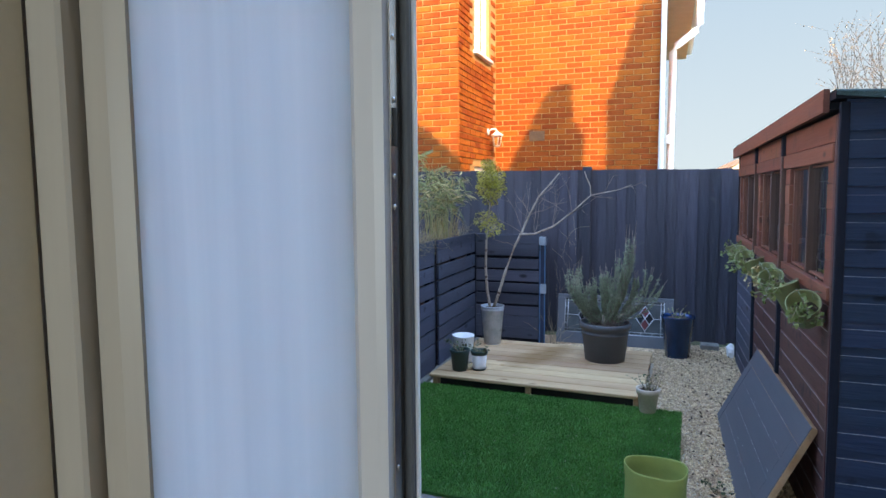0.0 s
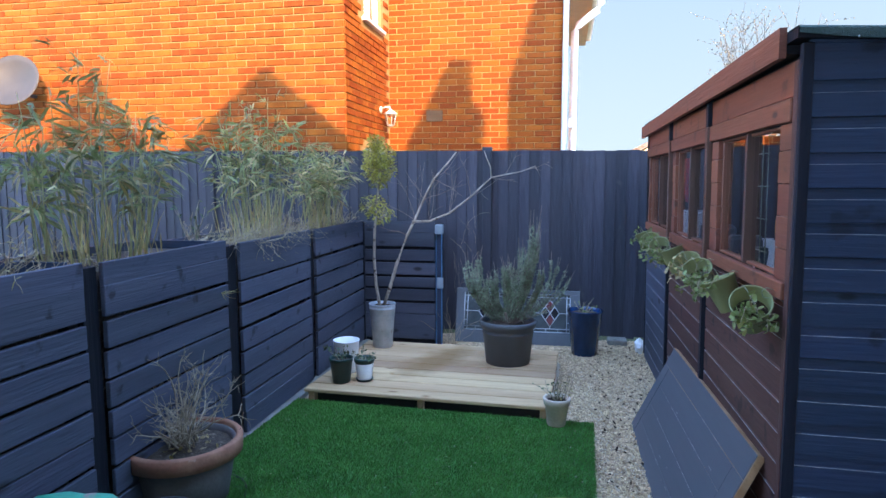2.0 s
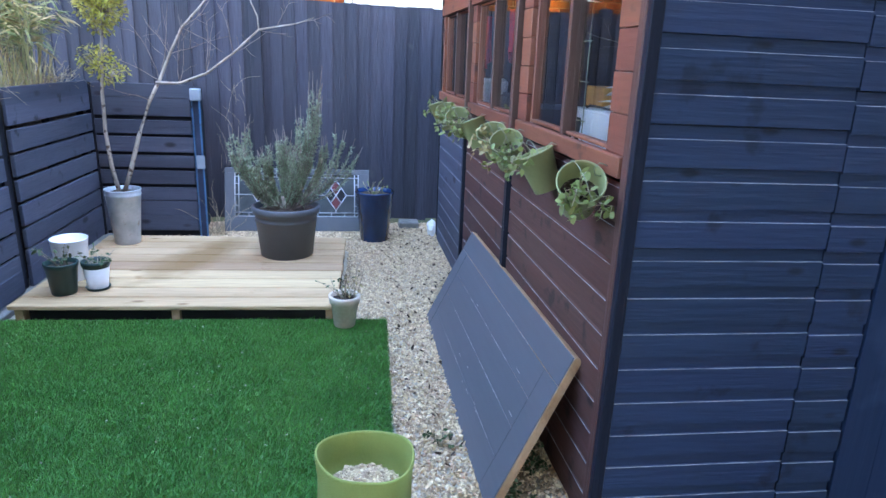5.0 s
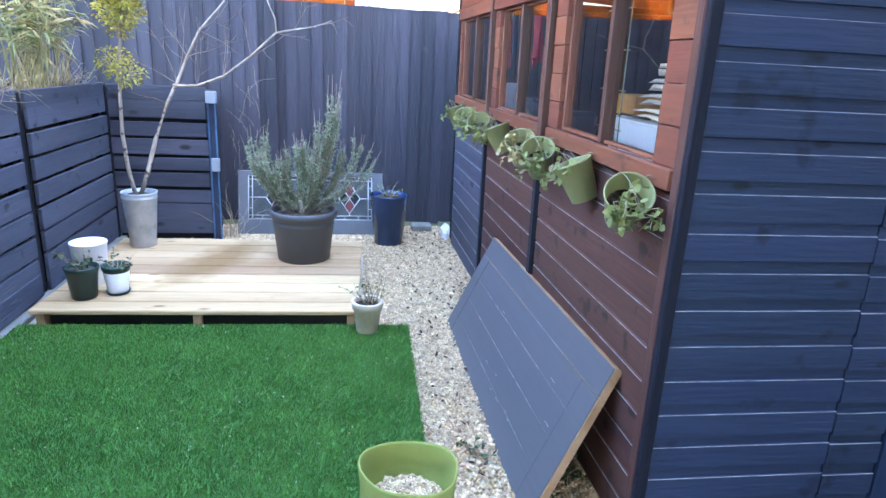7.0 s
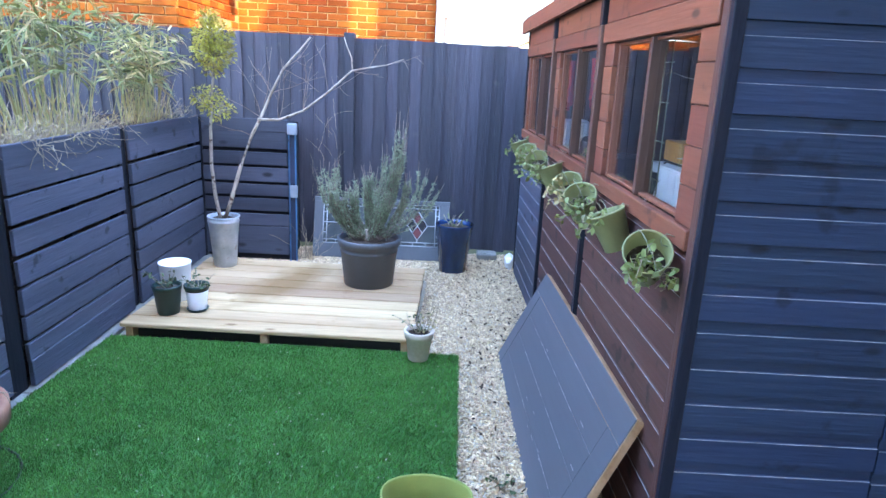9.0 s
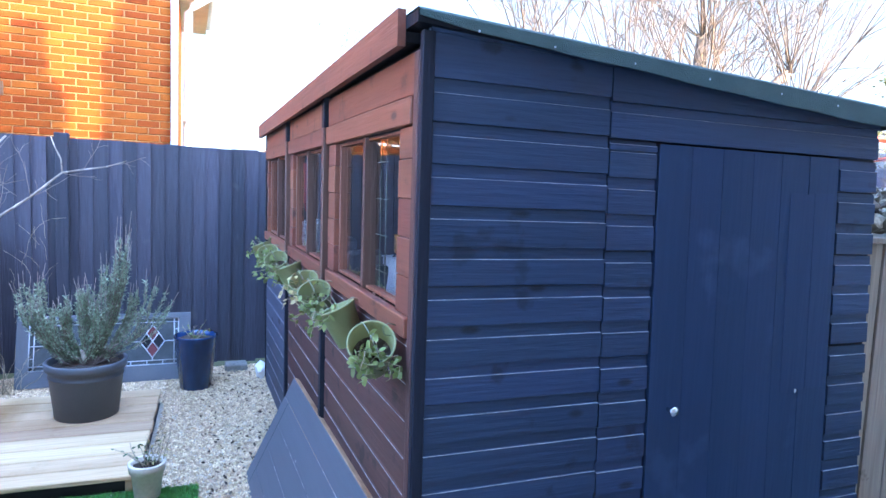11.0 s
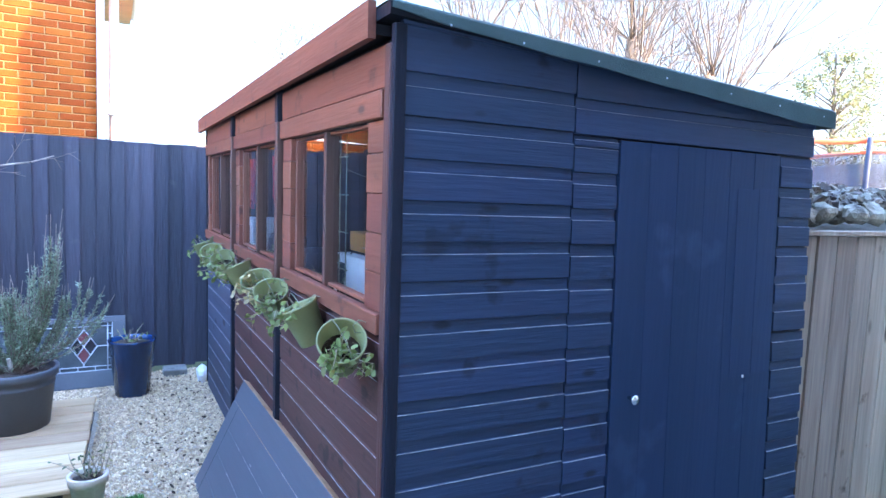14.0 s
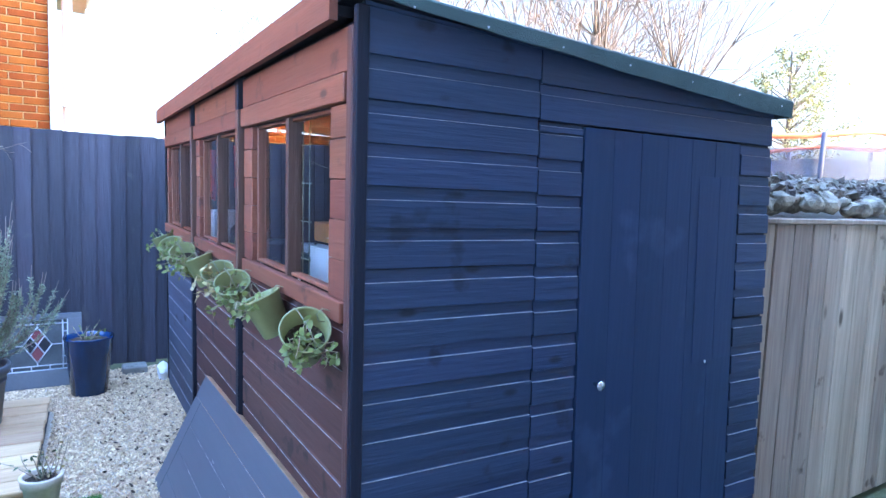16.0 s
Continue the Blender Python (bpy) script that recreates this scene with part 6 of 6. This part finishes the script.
trailing(-2.05, 6.05, 1.12, 0.12, 0.30, 70, 4, 0.08)
p = thing("young_shrub", "small upright shrub with dull reddish leaves in the planter", "shrub")
sprig(p, -2.1, 4.12, 1.12, 0.05, 0.30, 7, "darkleaf", 9, 0.022)
t = thing("wisp_of_grass", "bent grass wisp growing out between planter slats", "plant")
b = bm_new()
for _ in range(6):
    tube(b, wander((-1.862, 3.98, 0.905), Vector((0.8, rng.uniform(-0.8, 0.5), rng.uniform(-0.4, 0.4))), 0.10, 5, 0.25), 0.0018, 0.0008, seg=4)
part("stems", b, "straw", t)

# ---- things inside the shed, seen through its windows ----
t = thing("workbench", "rough timber bench under the shed windows", "bench")
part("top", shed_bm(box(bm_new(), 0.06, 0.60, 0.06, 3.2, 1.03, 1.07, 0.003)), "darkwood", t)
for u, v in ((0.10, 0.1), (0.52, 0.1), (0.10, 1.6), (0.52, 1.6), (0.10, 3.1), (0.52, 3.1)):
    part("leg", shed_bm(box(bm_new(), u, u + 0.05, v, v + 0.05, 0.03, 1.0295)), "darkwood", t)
t = thing("storage_box", "white cardboard box on the shed bench", "box")
part("carton", shed_bm(box(bm_new(), 0.22, 0.48, 0.56, 1.06, 1.0705, 1.222, 0.004)), "card", t)
part("flap", shed_bm(box(bm_new(), 0.215, 0.485, 0.555, 1.065, 1.2225, 1.230, 0.002)), "card", t)
t = thing("power_cable", "black cable looped over the white box", "cable")
b = bm_new()
tube(b, [S(0.238, 1.045, 1.075), S(0.238, 1.03, 1.15), S(0.238, 1.0, 1.215), S(0.242, 0.95, 1.243), S(0.26, 0.84, 1.240), S(0.29, 0.80, 1.236)], 0.005, seg=6)
part("lead", b, "rubber", t)
t = thing("paper_stack", "splayed stack of folded cream paper bags", "paper")
for i in range(8):
    b = bm_new()
    a = (-1) ** i * 0.020
    z = 1.2305 + i * 0.0275
    prism(b, [(0.60, z + 0.004), (0.80, z + 0.012 + a * 0.2), (0.94 - 0.022 * i - a, z + 0.002), (0.80, z + 0.022 + a * 0.2), (0.60, z + 0.024)], "x", 0.26 + 0.006 * i, 0.42)
    part("sheet", shed_bm(b), "paper", t)
t = thing("ochre_box", "ochre yellow box on top of the white carton", "box")
part("carton", shed_bm(box(bm_new(), 0.30, 0.46, 0.97, 1.15, 1.2305, 1.315, 0.004)), "ochre", t)
t = thing("paint_stick", "white plastic strip standing against the window", "strip")
part("strip", shed_bm(box(bm_new(), 0.046, 0.052, 0.60, 0.612, 1.0705, 1.26, 0.001)), "whitepot", t)
t = thing("wire_rack", "thin grey wire rack hanging behind the window", "rack")
for k in range(3):
    b = bm_new()
    tube(b, [S(0.12, 0.70 + 0.07 * k, 1.08), S(0.12, 0.70 + 0.07 * k, 1.72)], 0.0025, seg=5)
    part("wire", b, "wire", t)
for k in range(4):
    b = bm_new()
    tube(b, [S(0.12, 0.68, 1.20 + 0.14 * k), S(0.12, 0.90, 1.20 + 0.14 * k)], 0.0025, seg=5)
    part("wire", b, "wire", t)
for v, z0, z1 in ((1.80, 1.42, 1.66), (2.42, 1.38, 1.66)):
    t = thing("hanging_cloth", "red cloth hanging inside the shed window", "cloth", "red cloths")
    b = bm_new()
    n = 10
    cols = []
    for i in range(n + 1):
        s = i / n
        u = 0.14 + 0.02 * math.sin(s * 9)
        cols.append((b.verts.new(S(u, v + 0.12 * s, z1)), b.verts.new(S(u + 0.015 * math.sin(s * 14), v + 0.02 + 0.09 * s, z0 + 0.03 * math.sin(s * 5)))))
    for p, q in zip(cols, cols[1:]):
        b.faces.new([p[0], q[0], q[1], p[1]])
    r_ = bmesh.ops.extrude_face_region(b, geom=b.faces[:])
    bmesh.ops.translate(b, verts=[x for x in r_["geom"] if isinstance(x, bmesh.types.BMVert)], vec=(0.004, 0, 0))
    part("cloth", b, "red", t)
for v, w, h, m, lab in ((1.42, 0.10, 0.14, "greypot", "dark plastic tray on the shed bench"), (1.95, 0.2, 0.16, "greypot", "dark crate on the shed bench"), (2.62, 0.12, 0.22, "card", "pale carton on the shed bench"), (0.98, 0.10, 0.12, "greenpot", "dark green pot on the shed bench")):
    t = thing("bench_clutter", lab, "clutter")
    b = bm_new()
    box(b, 0.16, 0.34, v, v + w, 1.0705, 1.0705 + h, 0.02, f=lambda x, y, z: S(x, y + 0.02 * math.sin(z * 30), z))
    part("body", b, m, t)

# ---- small growth on the ground ----
t = thing("weed_tuft", "tuft of green weeds in the shade behind the leaning door", "plant", "weeds")
for cx, cy, num in ((0.60, 3.42, 16), (0.50, 3.28, 10), (0.30, 3.62, 5)):
    tt = t if cx == 0.60 else thing("weed_tuft", "small green weed growing in the gravel", "plant", "weeds")
    sprig(tt, cx, cy, 0.0, 0.07, 0.07, num, "darkleaf", 7, 0.022)
t = thing("dry_creeper", "dry tangled stems growing between planter and leaded panel", "plant")
for _ in range(16):
    b = bm_new()
    pts = wander((-1.08 + rng.uniform(-0.05, 0.12), 6.48 + rng.uniform(0, 0.08), 0.0), Vector((rng.uniform(-0.4, 0.6), -0.1, 1)), rng.uniform(0.2, 0.45), 7, 0.35)
    tube(b, pts, 0.0022, 0.001, seg=4)
    part("stem", b, "drytwig", t)
t = thing("fence_creeper", "thin dead creeper stems clinging to the fence", "plant")
for _ in range(18):
    b = bm_new()
    pts = wander((-1.0 + rng.uniform(-0.1, 0.14), 6.895, rng.uniform(0.3, 1.2)), Vector((rng.uniform(-0.6, 0.6), 0, 1)), rng.uniform(0.12, 0.3), 6, 0.35)
    pts = [Vector((p.x, min(p.y, 6.90), p.z)) for p in pts]
    tube(b, pts, 0.0014, 0.0008, seg=3)
    part("stem", b, "drytwig", t)
L = Leaves()
for _ in range(230):
    a, c = rng.uniform(0.0, 1.9), rng.uniform(-1.6, -0.05)
    p = G(a, c, 0.042)
    L.leaf(p, Vector((rng.uniform(-1, 1), rng.uniform(-1, 1), 0.1)), rng.uniform(0.006, 0.016), rng.uniform(0.004, 0.008), 0.0)
tagged(L.make("lawn_litter", "paleleaf"), "pale bits of dry leaf scattered on the lawn", "leaf litter", kind="stuff")
L = Leaves()
for _ in range(420):
    L.leaf((rng.uniform(0.18, 0.66), rng.uniform(3.4, 6.8), 0.006), Vector((rng.uniform(-1, 1), rng.uniform(-1, 1), 0.2)), rng.uniform(0.012, 0.035), rng.uniform(0.006, 0.014), 0.0, 3)
tagged(L.make("gravel_litter", "soil"), "dark dead leaves scattered on the gravel", "leaf litter", kind="stuff")


# ---- trees beyond the shed ----
def pollard(cx, cy, heads, trunk_r, label, shoots, length, seed, buds=0, kind="bare_tree", thick=1.0):
    t = thing(kind, label, "tree")
    r = random.Random(seed)
    b = bm_new()
    fork = Vector((cx, cy, heads[0][2] * 0.45))
    tube(b, [(cx, cy, -0.02), (cx + 0.05, cy, fork.z * 0.5), fork], trunk_r, trunk_r * 0.8, seg=10)
    for h in heads:
        tube(b, [fork - Vector((0, 0, 0.1)), fork.lerp(Vector(h), 0.5) + Vector((r.uniform(-0.15, 0.15), 0, 0)), Vector(h) + Vector((0, 0, 0.15))], trunk_r * 0.62, trunk_r * 0.45, seg=8)
    part("trunk", b, "sunbark", t)
    L = Leaves()
    b = bm_new()
    for h in heads:
        for _ in range(shoots):
            d = Vector((r.gauss(0, 0.48), r.gauss(0, 0.4), 1))
            tk = thick * r.uniform(0.35, 0.9)
            pts = wander(Vector(h) + Vector((r.uniform(-0.1, 0.1), r.uniform(-0.1, 0.1), 0.1)), d, length * r.uniform(0.6, 1.1), 7, 0.10)
            tube(b, pts, 0.028 * tk, 0.008 * tk, seg=4)
            for _ in range(7):
                p = pts[r.randint(2, 7)]
                q = wander(p, d + unit() * 0.9, length * r.uniform(0.15, 0.35), 4, 0.2)
                tube(b, q, 0.012 * tk, 0.005 * tk, seg=3)
                if buds:
                    for _ in range(buds):
                        L.leaf(q[r.randint(1, 4)], unit(), 0.034, 0.024, 0.1)
    tagged(part("shoot", b, "sunbark", t), kind="stuff")
    if buds:
        tagged(L.make("bud", "budleaf", t), kind="stuff")


pr = random.Random(17)
heads_a = [(9.8, 11.7, 4.75), (12.2, 11.6, 4.3)] + [(6.0 + 0.75 * k + pr.uniform(-0.2, 0.2), 11.7 + pr.uniform(-0.8, 0.8), pr.uniform(2.9, 3.7)) for k in range(10)]
pollard(9.9, 11.8, heads_a, 0.24, "pollarded bare tree with long pale shoots in sunlight", 18, 4.6, 4, 0, "bare_tree", 0.9)
pollard(3.9, 15.5, [(3.55, 15.5, 3.0), (4.1, 15.6, 3.1), (4.7, 15.4, 3.0)], 0.10, "sparse tree of thin twigs with pale spring buds", 10, 1.9, 8, 7, "budding_tree", 0.5)

t = thing("evergreen_tree", "open yellow-green leafy tree lit by the sun", "tree")
b = bm_new()
E0 = Vector((14.2, 9.9, 0.0))
tube(b, [E0, E0 + Vector((0.05, 0, 2.0)), E0 + Vector((0.0, 0, 3.6)), E0 + Vector((-0.1, 0, 4.9))], 0.10, 0.02, seg=8)
L = Leaves()
clumps = []
for k in range(64):
    s = rng.random()
    zc = 1.9 + 3.0 * s
    rad = 1.75 * math.sin(math.pi * (0.18 + 0.72 * s)) * (1.0 - 0.35 * s)
    a = rng.uniform(0, 6.28)
    c = E0 + Vector((math.cos(a) * rad * rng.uniform(0.3, 1.0), math.sin(a) * rad * rng.uniform(0.3, 1.0), zc))
    tube(b, [E0 + Vector((0, 0, zc - 0.5)), c], 0.02, 0.006, seg=4)
    for _ in range(80):
        L.leaf(c + unit() * rng.uniform(0.03, 0.34), unit() + Vector((0, 0, 0.2)), rng.uniform(0.05, 0.095), rng.uniform(0.03, 0.05), 0.2, 3)
part("trunk", b, "sunbark", t)
L.make("crown", "sunleaf", t)

# hedge and sheds far behind the trampoline
t = thing("far_hedge", "brown winter hedge behind the trampoline", "hedge")
L = Leaves()
for _ in range(5000):
    L.leaf((rng.uniform(14, 30), 16 + rng.uniform(-0.6, 0.6) + 0.0, rng.uniform(0, 3.0) + 0.3 * rng.random()), unit(), rng.uniform(0.15, 0.3), 0.12, 0.1)
L.make("foliage", "darkleaf", t)
b = bm_new()
box(b, 14, 30, 15.7, 16.3, 0.0, 2.6)
part("core", b, "darkwood", t)

# ---- bricks of the house, the nearest as single pieces ----
CO, BL, BH, DP = 0.075, 0.215, 0.065, 0.012
me_f = bpy.data.meshes.new("brick")
hb = BL / 2
e = 0.004
me_f.from_pydata([(-hb, 0, 0), (hb, 0, 0), (hb, 0, BH), (-hb, 0, BH), (-hb + e, -DP, e), (hb - e, -DP, e), (hb - e, -DP, BH - e), (-hb + e, -DP, BH - e)], [],
                 [(4, 5, 6, 7), (0, 1, 5, 4), (1, 2, 6, 5), (2, 3, 7, 6), (3, 0, 4, 7)])
me_f.materials.append(M["brick_p"])
wall_r = [o for o in house.children if o.name.startswith("wall")][2]
rest_v, rest_f = [], []


def brick(px, py, pz, along, length):
    """Front corners of one brick on a wall that runs along x or y."""
    n = len(rest_v)
    h = length / 2
    j = nr.uniform(-0.0015, 0.0015)
    for dx, dd, dz in ((-h, 0, 0), (h, 0, 0), (h, 0, BH), (-h, 0, BH), (-h + e, DP + j, e), (h - e, DP + j, e), (h - e, DP + j, BH - e), (-h + e, DP + j, BH - e)):
        rest_v.append((px + dx, py - dd, pz + dz) if along == "x" else (px + dd, py + dx, pz + dz))
    rest_f.extend([(n + 4, n + 5, n + 6, n + 7), (n, n + 1, n + 5, n + 4), (n + 1, n + 2, n + 6, n + 5), (n + 2, n + 3, n + 7, n + 6), (n + 3, n, n + 4, n + 7)])


count = 0
row = 0
z = 1.55
while z < EAVE - 0.1:
    off = 0.1125 if row % 2 else 0.0
    x = -2.225 + off
    if off:
        brick(-2.2845, 9.0615, z, "x", 0.10)
    while x < -0.18:
        if count < 300 and z < 4.1:
            o = new("brick", me_f)
            o.parent = wall_r
            o.location = (x, 9.0615, z)
            count += 1
        else:
            brick(x, 9.0615, z, "x", BL)
        x += 0.225
    if x - 0.1075 < -0.13:
        brick((x - 0.1075 - 0.082) / 2, 9.0615, z, "x", -0.082 - (x - 0.1075))
    x = -2.4525 - off
    while x > -9.9:
        brick(x, 7.3615, z, "x", BL)
        x -= 0.225
    if off:
        brick(-2.3965, 7.3615, z, "x", 0.103)
        brick(-2.3445, 7.4135, z, "y", 0.103)
    y = 7.47 + off
    while y < 9.0:
        inside = 7.93 < y + 0.02 and y - 0.02 < 8.80 and (3.30 < z + 0.04 < 4.46 or z < 1.93)
        if not inside:
            brick(-2.3445, y, z, "y", BL)
        y += 0.225
    z += CO
    row += 1
tagged(part_np("brickwork", rest_v, rest_f, "brick", house), kind="stuff")
